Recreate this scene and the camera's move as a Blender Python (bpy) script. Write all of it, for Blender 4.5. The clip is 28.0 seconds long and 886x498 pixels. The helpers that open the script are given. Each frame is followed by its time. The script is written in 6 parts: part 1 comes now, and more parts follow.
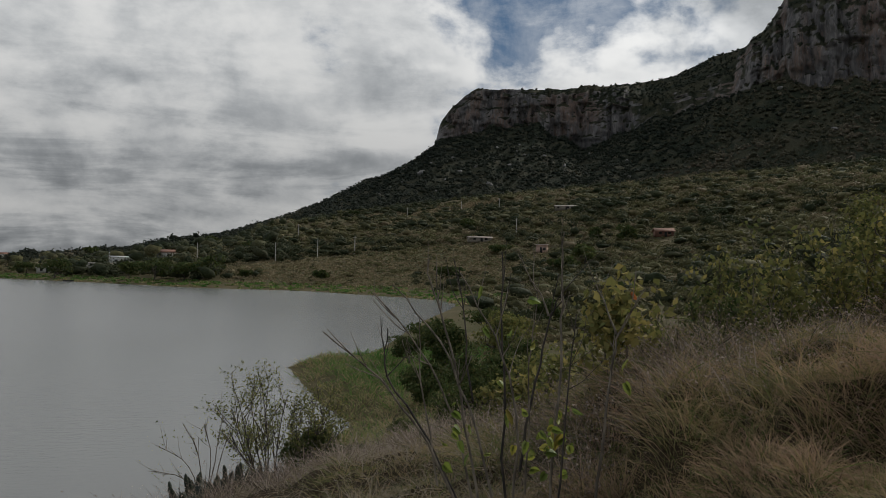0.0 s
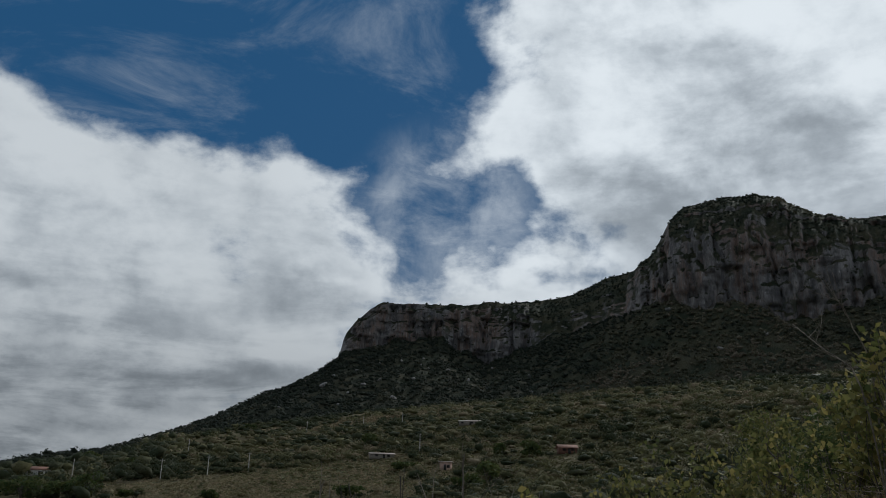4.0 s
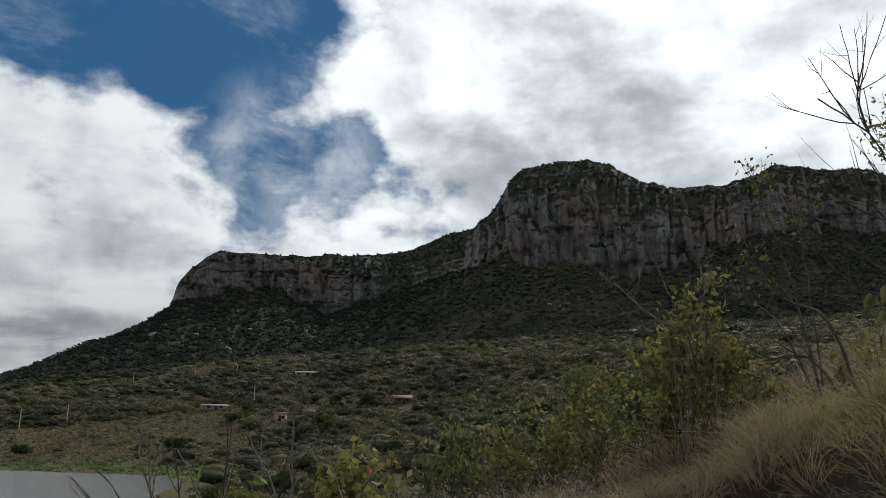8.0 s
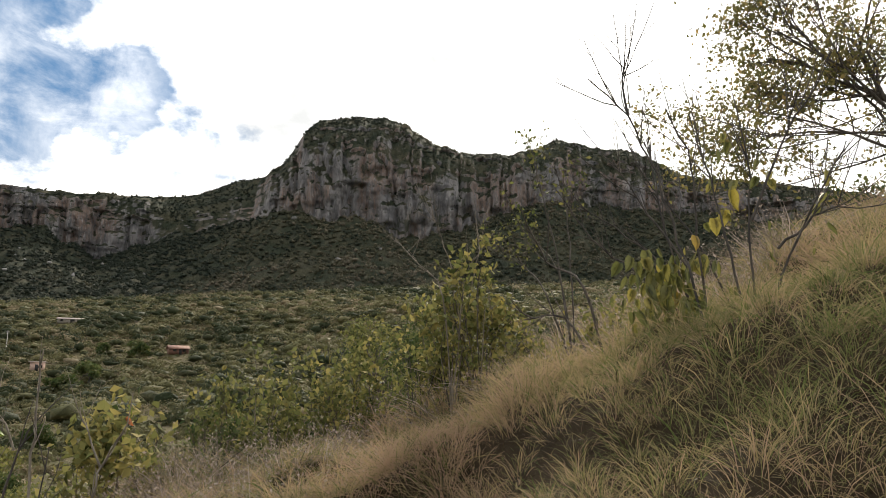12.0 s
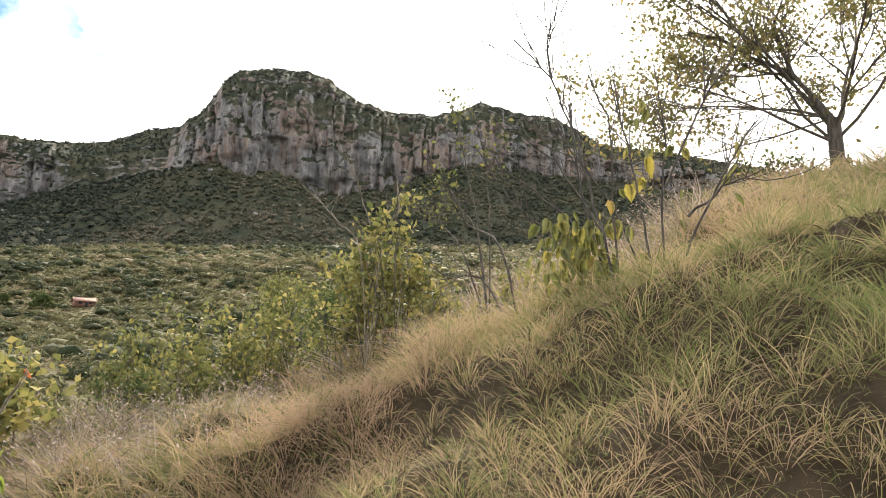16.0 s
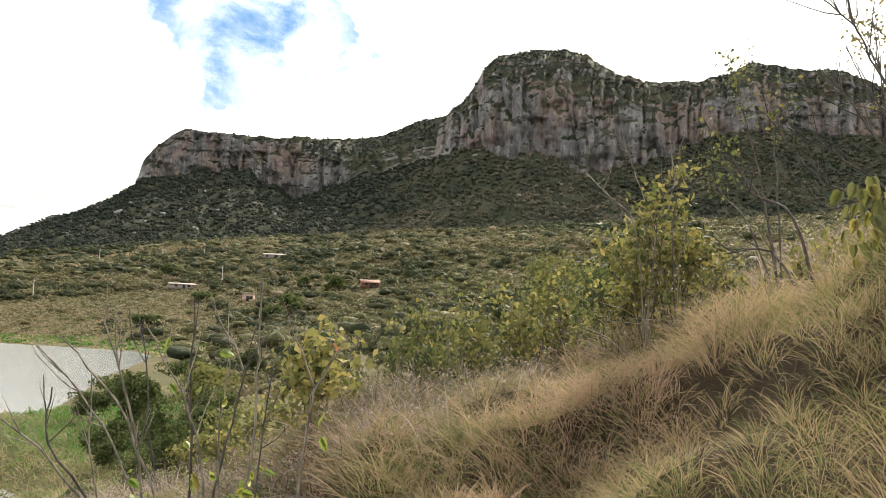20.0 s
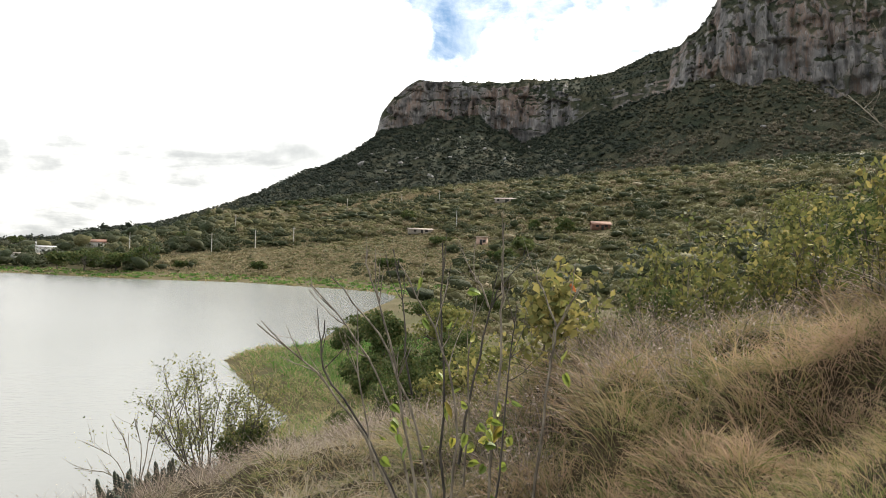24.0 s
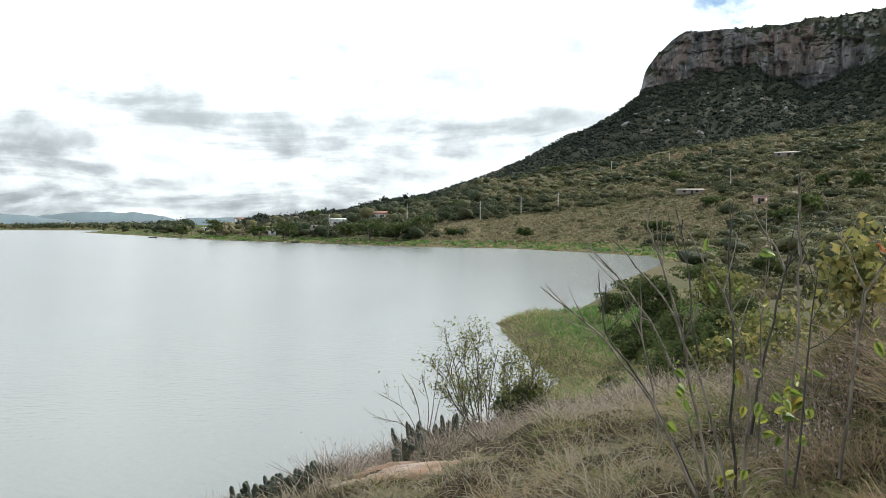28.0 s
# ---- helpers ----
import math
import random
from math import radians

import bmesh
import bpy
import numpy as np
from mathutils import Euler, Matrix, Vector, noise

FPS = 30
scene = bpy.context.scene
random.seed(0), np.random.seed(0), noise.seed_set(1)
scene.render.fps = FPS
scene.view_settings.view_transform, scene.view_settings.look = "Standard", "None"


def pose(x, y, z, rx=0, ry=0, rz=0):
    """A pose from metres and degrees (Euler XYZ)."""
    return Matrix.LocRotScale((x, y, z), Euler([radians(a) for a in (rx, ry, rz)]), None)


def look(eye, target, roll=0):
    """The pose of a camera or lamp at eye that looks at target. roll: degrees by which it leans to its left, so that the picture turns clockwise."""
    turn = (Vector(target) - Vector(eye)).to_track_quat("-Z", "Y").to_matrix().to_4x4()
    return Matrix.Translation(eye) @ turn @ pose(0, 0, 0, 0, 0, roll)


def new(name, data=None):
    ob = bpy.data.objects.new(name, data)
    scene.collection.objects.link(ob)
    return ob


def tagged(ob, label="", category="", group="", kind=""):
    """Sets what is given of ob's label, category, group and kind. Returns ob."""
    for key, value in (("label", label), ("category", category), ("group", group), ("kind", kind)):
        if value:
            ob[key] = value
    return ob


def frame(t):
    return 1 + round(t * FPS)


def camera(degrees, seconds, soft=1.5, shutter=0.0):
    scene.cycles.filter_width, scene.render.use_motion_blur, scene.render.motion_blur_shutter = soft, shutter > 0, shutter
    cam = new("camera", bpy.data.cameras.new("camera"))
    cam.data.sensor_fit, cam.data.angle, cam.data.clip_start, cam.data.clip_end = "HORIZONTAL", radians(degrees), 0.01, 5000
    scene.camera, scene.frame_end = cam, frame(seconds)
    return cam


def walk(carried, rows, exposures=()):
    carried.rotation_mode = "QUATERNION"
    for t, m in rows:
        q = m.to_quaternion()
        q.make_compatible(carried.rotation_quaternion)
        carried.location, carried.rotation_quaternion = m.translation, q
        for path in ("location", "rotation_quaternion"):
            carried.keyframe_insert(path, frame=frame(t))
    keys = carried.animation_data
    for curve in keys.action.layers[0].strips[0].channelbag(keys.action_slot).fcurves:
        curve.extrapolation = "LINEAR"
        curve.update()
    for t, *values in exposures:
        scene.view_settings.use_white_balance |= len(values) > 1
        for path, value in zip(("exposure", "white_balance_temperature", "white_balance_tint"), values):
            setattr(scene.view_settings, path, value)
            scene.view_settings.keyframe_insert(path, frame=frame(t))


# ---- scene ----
cam = camera(59.58, 28.0, soft=0.75)
PATH = [
    (0, pose(0.002, 0.002, 7.000, 91.54, -1.24, -2.04)),
    (0.5, pose(0.012, 0.008, 7.003, 92.11, -1.34, -3.95)),
    (1, pose(0.017, 0.015, 7.004, 93.57, -1.60, -6.33)),
    (1.5, pose(0.027, 0.025, 7.009, 95.98, -1.51, -7.78)),
    (2, pose(0.029, 0.031, 7.014, 98.85, -1.56, -8.51)),
    (2.5, pose(0.026, 0.036, 7.022, 104.27, -1.25, -8.55)),
    (3, pose(0.027, 0.042, 7.028, 105.85, -1.23, -8.67)),
    (3.5, pose(0.029, 0.046, 7.034, 107.42, -1.17, -8.64)),
    (5.5, pose(0.044, 0.063, 7.033, 106.21, -0.72, -12.96)),
    (6, pose(0.047, 0.067, 7.033, 105.49, -0.74, -13.92)),
    (6.5, pose(0.051, 0.071, 7.033, 104.95, -0.46, -15.28)),
    (7, pose(0.055, 0.075, 7.033, 104.57, -0.26, -17.06)),
    (7.5, pose(0.058, 0.080, 7.033, 104.18, -0.19, -19.30)),
    (8, pose(0.062, 0.084, 7.033, 104.01, -0.15, -20.89)),
    (8.5, pose(0.070, 0.083, 7.031, 103.01, -0.03, -23.06)),
    (9, pose(0.080, 0.084, 7.029, 102.39, -0.19, -25.36)),
    (9.5, pose(0.086, 0.082, 7.028, 102.21, -0.44, -27.30)),
    (10, pose(0.093, 0.080, 7.026, 101.84, -0.60, -28.87)),
    (10.5, pose(0.096, 0.084, 7.024, 101.64, -0.68, -30.40)),
    (11, pose(0.104, 0.083, 7.022, 101.11, -0.69, -32.94)),
    (11.5, pose(0.111, 0.077, 7.023, 100.88, -0.55, -34.77)),
    (12, pose(0.118, 0.068, 7.023, 100.73, -0.39, -36.69)),
    (12.5, pose(0.128, 0.069, 7.017, 100.28, -0.42, -39.48)),
    (13, pose(0.138, 0.075, 7.014, 99.98, -0.40, -41.77)),
    (13.5, pose(0.148, 0.075, 7.014, 99.61, -0.47, -42.68)),
    (15.5, pose(0.148, 0.083, 7.011, 97.98, -1.35, -43.24)),
    (16, pose(0.141, 0.085, 7.014, 97.88, -1.35, -42.85)),
    (16.5, pose(0.128, 0.083, 7.015, 97.84, -1.43, -41.99)),
    (17, pose(0.125, 0.097, 7.016, 97.59, -1.77, -40.38)),
    (17.5, pose(0.114, 0.100, 7.016, 97.41, -1.81, -38.03)),
    (18, pose(0.110, 0.107, 7.016, 97.14, -1.68, -35.07)),
    (18.5, pose(0.106, 0.117, 7.014, 96.87, -1.70, -32.33)),
    (19, pose(0.101, 0.128, 7.011, 96.33, -1.73, -29.46)),
    (19.5, pose(0.084, 0.126, 7.010, 95.96, -1.69, -26.11)),
    (20, pose(0.073, 0.124, 7.009, 95.76, -1.72, -23.43)),
    (20.5, pose(0.066, 0.121, 7.010, 95.47, -1.69, -21.31)),
    (21, pose(0.053, 0.127, 7.007, 95.21, -1.73, -18.57)),
    (21.5, pose(0.047, 0.131, 7.001, 94.55, -1.88, -15.79)),
    (23.5, pose(0.024, 0.090, 6.997, 91.62, -1.57, -8.50)),
    (24, pose(0.011, 0.081, 6.994, 91.04, -1.48, -6.47)),
    (24.5, pose(-0.003, 0.074, 6.995, 90.74, -1.52, -4.03)),
    (25, pose(-0.013, 0.069, 6.995, 90.34, -1.41, -1.62)),
    (25.5, pose(-0.024, 0.069, 6.992, 89.52, -1.25, 0.86)),
    (26, pose(-0.033, 0.067, 6.988, 88.81, -0.89, 3.51)),
    (26.5, pose(-0.040, 0.061, 6.988, 88.64, -0.74, 5.00)),
    (27, pose(-0.050, 0.055, 6.991, 88.54, -0.62, 6.96)),
    (27.5, pose(-0.061, 0.052, 6.988, 88.37, -0.37, 9.71)),
    (28, pose(-0.067, 0.041, 6.987, 88.20, -0.00, 12.94)),
]
EXPOSURES = [(0, -0.95, 6400, 9), (2.0, -0.9, 6200, 8), (2.6, -1.2, 5850, 6), (3.5, -1.2, 5850, 6), (5.5, -0.85, 5950, 6), (8, -0.7, 6150, 7), (9.6, -0.75, 6600, 9), (11.1, -0.5, 6900, 10), (12, 0.5, 6900, 10), (13, 0.62, 6900, 10),
             (15.5, 1.5, 6850, 11), (17, 1.4, 6900, 11), (20, 1.18, 7000, 9), (24, 0.85, 6800, 8), (28, 0.6, 6150, 4)]
walk(cam, PATH, EXPOSURES)


# ---- light: sky with broken cloud, the sun veiled behind it ----
SUN_BEARING, SUN_HEIGHT = 44.0, 34.0


def heading(bearing, height):
    b, h = radians(bearing), radians(height)
    return Vector((math.sin(b) * math.cos(h), math.cos(b) * math.cos(h), math.sin(h)))


class Nodes:
    """Short hand for node trees."""

    def __init__(self, tree):
        self.t = tree
        tree.nodes.clear()

    def add(self, kind, **values):
        n = self.t.nodes.new(kind)
        for key, v in values.items():
            if key.startswith("i_"):
                n.inputs[key[2:].replace("_", " ")].default_value = v
            else:
                setattr(n, key, v)
        return n

    def put(self, v, socket):
        if hasattr(v, "is_output"):
            self.t.links.new(v, socket)
        elif v is not None:
            socket.default_value = v

    def math(self, op, a, b=None, c=None, clamp=False):
        n = self.t.nodes.new("ShaderNodeMath")
        n.operation, n.use_clamp = op, clamp
        for v, s in zip((a, b, c), n.inputs):
            self.put(v, s)
        return n.outputs[0]

    def vmath(self, op, a, b=None):
        n = self.t.nodes.new("ShaderNodeVectorMath")
        n.operation = op
        for v, s in zip((a, b), n.inputs):
            self.put(v, s)
        return n.outputs["Value"] if op == "DOT_PRODUCT" else n.outputs["Vector"]

    def span(self, v, lo, hi, a=0.0, b=1.0):
        n = self.t.nodes.new("ShaderNodeMapRange")
        n.interpolation_type = "SMOOTHSTEP"
        for x, s in zip((v, lo, hi, a, b), n.inputs):
            self.put(x, s)
        return n.outputs[0]

    def noise(self, vector, scale, detail=4.0, rough=0.55, distort=0.0):
        n = self.t.nodes.new("ShaderNodeTexNoise")
        self.put(vector, n.inputs["Vector"])
        n.inputs["Scale"].default_value, n.inputs["Detail"].default_value = scale, detail
        n.inputs["Roughness"].default_value, n.inputs["Distortion"].default_value = rough, distort
        return n.outputs["Fac"]

    def mix(self, f, a, b, blend="MIX"):
        n = self.t.nodes.new("ShaderNodeMix")
        n.data_type, n.blend_type = "RGBA", blend
        self.put(f, n.inputs["Factor"])
        for v, s in ((a, n.inputs[6]), (b, n.inputs[7])):
            self.put((*v, 1.0) if isinstance(v, tuple) and len(v) == 3 else v, s)
        return n.outputs[2]

    def scaled(self, vector, x, y, z):
        n = self.t.nodes.new("ShaderNodeMapping")
        self.put(vector, n.inputs["Vector"])
        n.inputs["Scale"].default_value = (x, y, z)
        return n.outputs["Vector"]


world = bpy.data.worlds.new("sky")
scene.world = world
world.use_nodes = True
N = Nodes(world.node_tree)
sky = N.add("ShaderNodeTexSky", sky_type="NISHITA", sun_disc=False, sun_elevation=radians(SUN_HEIGHT),
            sun_rotation=radians(SUN_BEARING), air_density=1.2, dust_density=0.6, ozone_density=2.0)
way = N.add("ShaderNodeTexCoord").outputs["Generated"]
parts = N.add("ShaderNodeSeparateXYZ")
N.put(way, parts.inputs[0])
up = parts.outputs[2]
# the cloud sheet lies flat overhead: a direction meets it at x/z, y/z, so that clouds narrow towards the horizon
lift = N.math("ADD", N.math("MAXIMUM", up, 0.0), 0.34)
sheet = N.add("ShaderNodeCombineXYZ")
N.put(N.math("DIVIDE", parts.outputs[0], lift), sheet.inputs[0])
N.put(N.math("DIVIDE", parts.outputs[1], lift), sheet.inputs[1])
flat = sheet.outputs[0]
SUN_SPOT = heading(SUN_BEARING, SUN_HEIGHT)
SUN_SPOT = (SUN_SPOT.x / (SUN_SPOT.z + 0.34), SUN_SPOT.y / (SUN_SPOT.z + 0.34), 0.0)
toward_sun = N.vmath("SCALE", N.vmath("NORMALIZE", N.vmath("SUBTRACT", SUN_SPOT, flat)))
toward_sun.node.inputs["Scale"].default_value = 0.07


def billow(v, d):
    """Cloud thickness: broad banks on the sheet, heaped puffs along their edges."""
    a_, b_ = N.noise(v, 1.9, 3.0, 0.5, 0.3), N.noise(N.scaled(d, 1.0, 1.0, 1.5), 7.0, 9.0, 0.58, 0.10)
    wide_ = N.math("MULTIPLY", N.math("SUBTRACT", a_, 0.5), 1.5)
    return N.math("ADD", N.math("ADD", wide_, 0.5), N.math("MULTIPLY", N.math("SUBTRACT", b_, 0.5), 1.9))


def near_to(bearing, height, wide, amount):
    """More cloud (or with a minus sign less) round one direction."""
    d = N.vmath("DOT_PRODUCT", way, tuple(heading(bearing, height)))
    return N.math("MULTIPLY", N.span(d, math.cos(radians(wide)), 1.0), amount)


here = billow(flat, way)
sunward = N.vmath("SCALE", N.vmath("NORMALIZE", N.vmath("SUBTRACT", tuple(heading(SUN_BEARING, SUN_HEIGHT + 8)), way)))
sunward.node.inputs["Scale"].default_value = 0.045
bank = None
for row in ((-19, 30.0, 10, -0.6), (-9, 27.5, 7, -0.38), (-8, 37, 20, -0.50), (-24, 38, 16, -0.35), (5, 27, 9, -0.30), (10.5, 18.0, 6.0, -0.50), (4.5, 18.6, 5.5, -0.44), (12, 14.2, 4.5, 0.35), (17, 14.8, 4.5, 0.35), (14, 22, 3.0, -0.30), (3, 31, 10, -0.25),
            (27, 31, 17, 0.45), (46, 27, 30, 0.40), (-13, 13, 17, 0.38), (-30, 14, 26, 0.35), (-46, 6, 18, 0.45), (5, 13, 9, 0.25), (75, 20, 30, 0.3)):
    bank = near_to(*row) if bank is None else N.math("ADD", bank, near_to(*row))
cover = N.math("ADD", here, bank)
cloud = N.span(cover, 0.20, 0.68)
wisps = N.math("MULTIPLY", N.span(N.noise(N.scaled(flat, 1.0, 1.6, 1.0), 3.0, 9.0, 0.66, 0.6), 0.46, 0.80), 0.38)
wisps = N.math("ADD", wisps, N.math("MULTIPLY", near_to(9, 19, 9, 0.48), N.span(N.noise(way, 11.0, 7.0, 0.6, 0.3), 0.30, 0.75)))
cloud = N.math("MAXIMUM", cloud, wisps)
edge = N.math("SUBTRACT", here, billow(N.vmath("ADD", flat, toward_sun), N.vmath("ADD", way, sunward)))
body = N.span(cover, 0.50, 1.0)
low = N.span(up, 0.02, 0.32, 1.0, 0.0)
streaks = N.noise(N.scaled(way, 1.0, 1.0, 5.0), 4.2, 8.0, 0.60, 0.4)
shade = N.math("ADD", N.math("MULTIPLY", body, 0.42), N.math("MULTIPLY", edge, -1.9))
shade = N.math("ADD", shade, N.math("MULTIPLY", N.span(streaks, 0.40, 0.62), N.math("ADD", 0.22, N.math("MULTIPLY", low, 0.75))))
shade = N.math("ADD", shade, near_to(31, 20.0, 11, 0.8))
shade = N.math("ADD", shade, near_to(22, 18.5, 7, 0.5))
shade = N.span(N.math("ADD", shade, N.math("MULTIPLY", low, 0.20)), -0.15, 1.95)
glow = N.span(N.vmath("DOT_PRODUCT", way, tuple(heading(38, 28))), math.cos(radians(44)), 1.0)
bright = N.math("ADD", N.math("SUBTRACT", 1.35, N.math("MULTIPLY", low, 0.50)), N.math("MULTIPLY", glow, 0.45))
dim = N.math("ADD", N.math("SUBTRACT", 0.66, N.math("MULTIPLY", low, 0.36)), N.math("MULTIPLY", glow, 0.04))
white = N.mix(shade, (1.0, 0.99, 0.97), (0.92, 0.96, 1.0))
level = N.add("ShaderNodeMix", data_type="FLOAT")
N.put(shade, level.inputs[0]), N.put(bright, level.inputs[2]), N.put(dim, level.inputs[3])
lit = N.vmath("SCALE", white)
N.put(level.outputs[0], lit.node.inputs["Scale"])
clear = N.vmath("SCALE", N.mix(0.82, sky.outputs[0], (0.72, 3.1, 7.0)))
clear.node.inputs["Scale"].default_value = 0.057
both = N.mix(cloud, clear, lit)
bg = N.add("ShaderNodeBackground", i_Strength=1.0)
N.put(both, bg.inputs["Color"])
N.put(bg.outputs[0], N.add("ShaderNodeOutputWorld").inputs["Surface"])

sun_data = bpy.data.lights.new("sun", "SUN")
sun_data.energy, sun_data.angle, sun_data.color = 3.2, radians(5), (1.0, 0.94, 0.84)
sun = new("sun", sun_data)
sun.matrix_world = look(heading(SUN_BEARING, SUN_HEIGHT) * 100, (0, 0, 0))


# ---- numbers: smooth random fields ----
def vnoise(x, y, seed=0):
    xi, yi = np.floor(x).astype(np.int64), np.floor(y).astype(np.int64)
    fx, fy = x - xi, y - yi
    fx, fy = fx * fx * (3 - 2 * fx), fy * fy * (3 - 2 * fy)

    def h(a, b):
        n = (a * 374761393 + b * 668265263 + seed * 1442695041) & 0x7FFFFFFF
        n = ((n ^ (n >> 13)) * 1274126177) & 0x7FFFFFFF
        return ((n ^ (n >> 16)) & 0xFFFF) / 65535.0

    top = h(xi, yi) * (1 - fx) + h(xi + 1, yi) * fx
    low_ = h(xi, yi + 1) * (1 - fx) + h(xi + 1, yi + 1) * fx
    return top * (1 - fy) + low_ * fy


def fbm(x, y, seed=0, octaves=4):
    s, a, w = 0.0, 1.0, 0.0
    for o in range(octaves):
        s, w = s + a * (vnoise(x * 2 ** o + 17.3 * o, y * 2 ** o - 9.1 * o, seed + o) - 0.5), w + a
        a *= 0.5
    return s / w * 2


def smooth(a, b, v):
    t = np.clip((v - a) / (b - a), 0, 1)
    return t * t * (3 - 2 * t)


# ---- the plan: bearings in degrees to the right of the y axis, metres ----
SHORE = [(-60, -70), (-34, -20), (-19, 4), (-10.5, 14.5), (-6.2, 20), (-3.6, 28), (-2.5, 35), (-4.4, 39.5), (-6.5, 47), (-8.7, 55), (-4, 58), (-2.2, 73),
         (1.3, 105), (6, 135), (9, 156), (6, 176), (-3, 190), (-32, 226), (-69, 237), (-102, 265), (-160, 305), (-236, 372), (-330, 470), (-466, 597),
         (-430, 650), (-560, 800), (-820, 893), (-1150, 950), (-1500, 700), (-1600, -200), (-700, -600), (-200, -300)]


def shore_distance(x, y):
    """Metres to the water's edge, positive on land."""
    best, inside = np.full(x.shape, 1e9), np.zeros(x.shape, bool)
    for (ax, ay), (bx, by) in zip(SHORE, SHORE[1:] + SHORE[:1]):
        ex, ey = bx - ax, by - ay
        t = np.clip(((x - ax) * ex + (y - ay) * ey) / (ex * ex + ey * ey), 0, 1)
        best = np.minimum(best, np.hypot(x - ax - t * ex, y - ay - t * ey))
        cross = (ay > y) != (by > y)
        inside ^= cross & (x < ax + (y - ay) * ex / (ey if ey else 1e-9))
    return np.where(inside, -best, best)


BEARING = [-60, -44, -32, -27, -20, -14, -9, -4, 0, 5, 10, 15, 20, 24, 28, 32, 37, 42, 46, 52, 58, 65, 75, 95]
FOOT_R = [700, 600, 420, 400, 400, 430, 520, 560, 570, 580, 600, 600, 590, 570, 550, 550, 560, 590, 620, 640, 660, 660, 660, 660]
FOOT_Z = [3, 3, 4, 6, 9, 18, 36, 48, 54, 62, 70, 75, 78, 78, 78, 80, 84, 88, 94, 98, 100, 100, 90, 60]
BASE_R = [900, 760, 500, 470, 520, 640, 760, 850, 890, 905, 910, 895, 860, 800, 770, 765, 780, 840, 880, 920, 950, 960, 960, 960]
TOP_R = [960, 800, 530, 500, 560, 670, 790, 870, 905, 930, 940, 950, 945, 862, 900, 902, 895, 960, 960, 985, 1010, 1020, 1020, 1020]


def along(table, bearing):
    return np.interp(bearing, BEARING, table)


def ground_z(x, y, rough=True):
    r, b = np.hypot(x, y), np.degrees(np.arctan2(x, y))
    hill = 0.58 * np.minimum(x, 3.6) + 0.36 * np.clip(x - 3.6, 0, 5) + 0.15 * np.maximum(x - 8.6, 0) * np.exp(-np.maximum(x - 8.6, 0) / 12)
    hill = np.where(x < 0, 0.3 * x, hill)
    fall = np.where(y < 16, 0.0068 * y * y, 1.74 + 0.2 * (y - 16))
    side = smooth(0.0, 3.0, x)
    drop = np.maximum(y - 6.8, 0) * side
    drop = np.where(drop < 7, 0.06 * drop * drop, 2.94 + 0.55 * (drop - 7)) + 0.06 * np.maximum(y - 1.5, 0) * np.clip(x, 0, 4.5)
    near = np.maximum(5.4 + hill - np.where(y > 0, fall * (1 - 0.6 * side), 0.02 * y) - drop, 0.9)
    shoulder = np.interp(b, [6, 13, 19, 27, 36, 45, 50, 54, 58, 61, 65, 70, 76], [0, 1.6, 2.2, 1.5, 1.4, 1.9, 1.8, 1.3, 1.2, 2.2, 2.2, 0, -1.2])
    near = near + r * np.tan(np.radians(shoulder)) * smooth(3.2, 6.5, r) * smooth(16, 9.5, r)
    # trodden steps across the slope: treads with steep risers that face downhill
    v = (near + 0.5 * fbm(x * 0.45, y * 0.45, 141, 2) + 0.30 * fbm(x * 1.3, y * 1.3, 143, 2)) / 0.42
    riser = smooth(0.58, 0.98, v - np.floor(v)) - (v - np.floor(v))
    near = near + 0.42 * riser * 0.65 * smooth(-0.15, 0.3, fbm(x * 0.9, y * 0.9, 145, 2)) * smooth(1.6, 2.6, r) * smooth(13, 9, r) * smooth(0.3, 1.2, x)
    foot, rise = along(FOOT_R, b), along(FOOT_Z, b)
    start = np.interp(b, [-60, -20, 0, 8, 20, 40, 90], [300, 260, 185, 120, 40, 30, 20])
    z0 = np.interp(b, [-60, 0, 10, 20, 35, 60, 90, 150, 180], [0.8, 0.8, 1.0, 2.0, 5.0, 12, 14, 10, 6])
    t = np.clip((r - start) / (foot - start), 0, 4)
    valley = z0 + (rise - z0) * np.where(t < 1, t ** 1.2, 1.0)
    valley = np.where(np.abs(b) > 110, z0 + 6, valley)
    w = smooth(75, 26, r)
    z = near * w + valley * (1 - w)
    if rough:
        z = z + (1 - smooth(0, 60, r)) * (0.10 * fbm(x * 0.9, y * 0.9, 3, 3) + 0.24 * smooth(1.0, 3.0, r) * (0.5 - np.abs(fbm(x * 0.9, y * 0.9, 8, 2)) * 1.6) + 0.12 * smooth(1.0, 3.0, r) * fbm(x * 2.2, y * 2.2, 9, 2)) + smooth(60, 250, r) * (1 - smooth(900, 1500, r)) * 2.2 * fbm(x / 45, y / 45, 5, 3)
    sd = shore_distance(x, y)
    bank = 0.03 + np.where(r < 60, 0.42, 0.10) * sd + 0.0006 * np.maximum(sd, 0) ** 2
    return np.where(sd > 0, np.minimum(z, bank), np.maximum(-3.0, 0.12 * sd))


def grid_mesh(name, x, y, z, wrap=False):
    """A sheet from arrays of one shape (rows, columns)."""
    rows, cols = x.shape
    me = bpy.data.meshes.new(name)
    i = np.arange(rows * cols).reshape(rows, cols)
    if wrap:
        i = np.concatenate([i, i[:, :1]], 1)
    f = np.stack([i[:-1, :-1], i[:-1, 1:], i[1:, 1:], i[1:, :-1]], -1).reshape(-1, 4)
    from_arrays(me, np.stack([x, y, z], -1).reshape(-1, 3), f)
    me.shade_smooth()
    return me


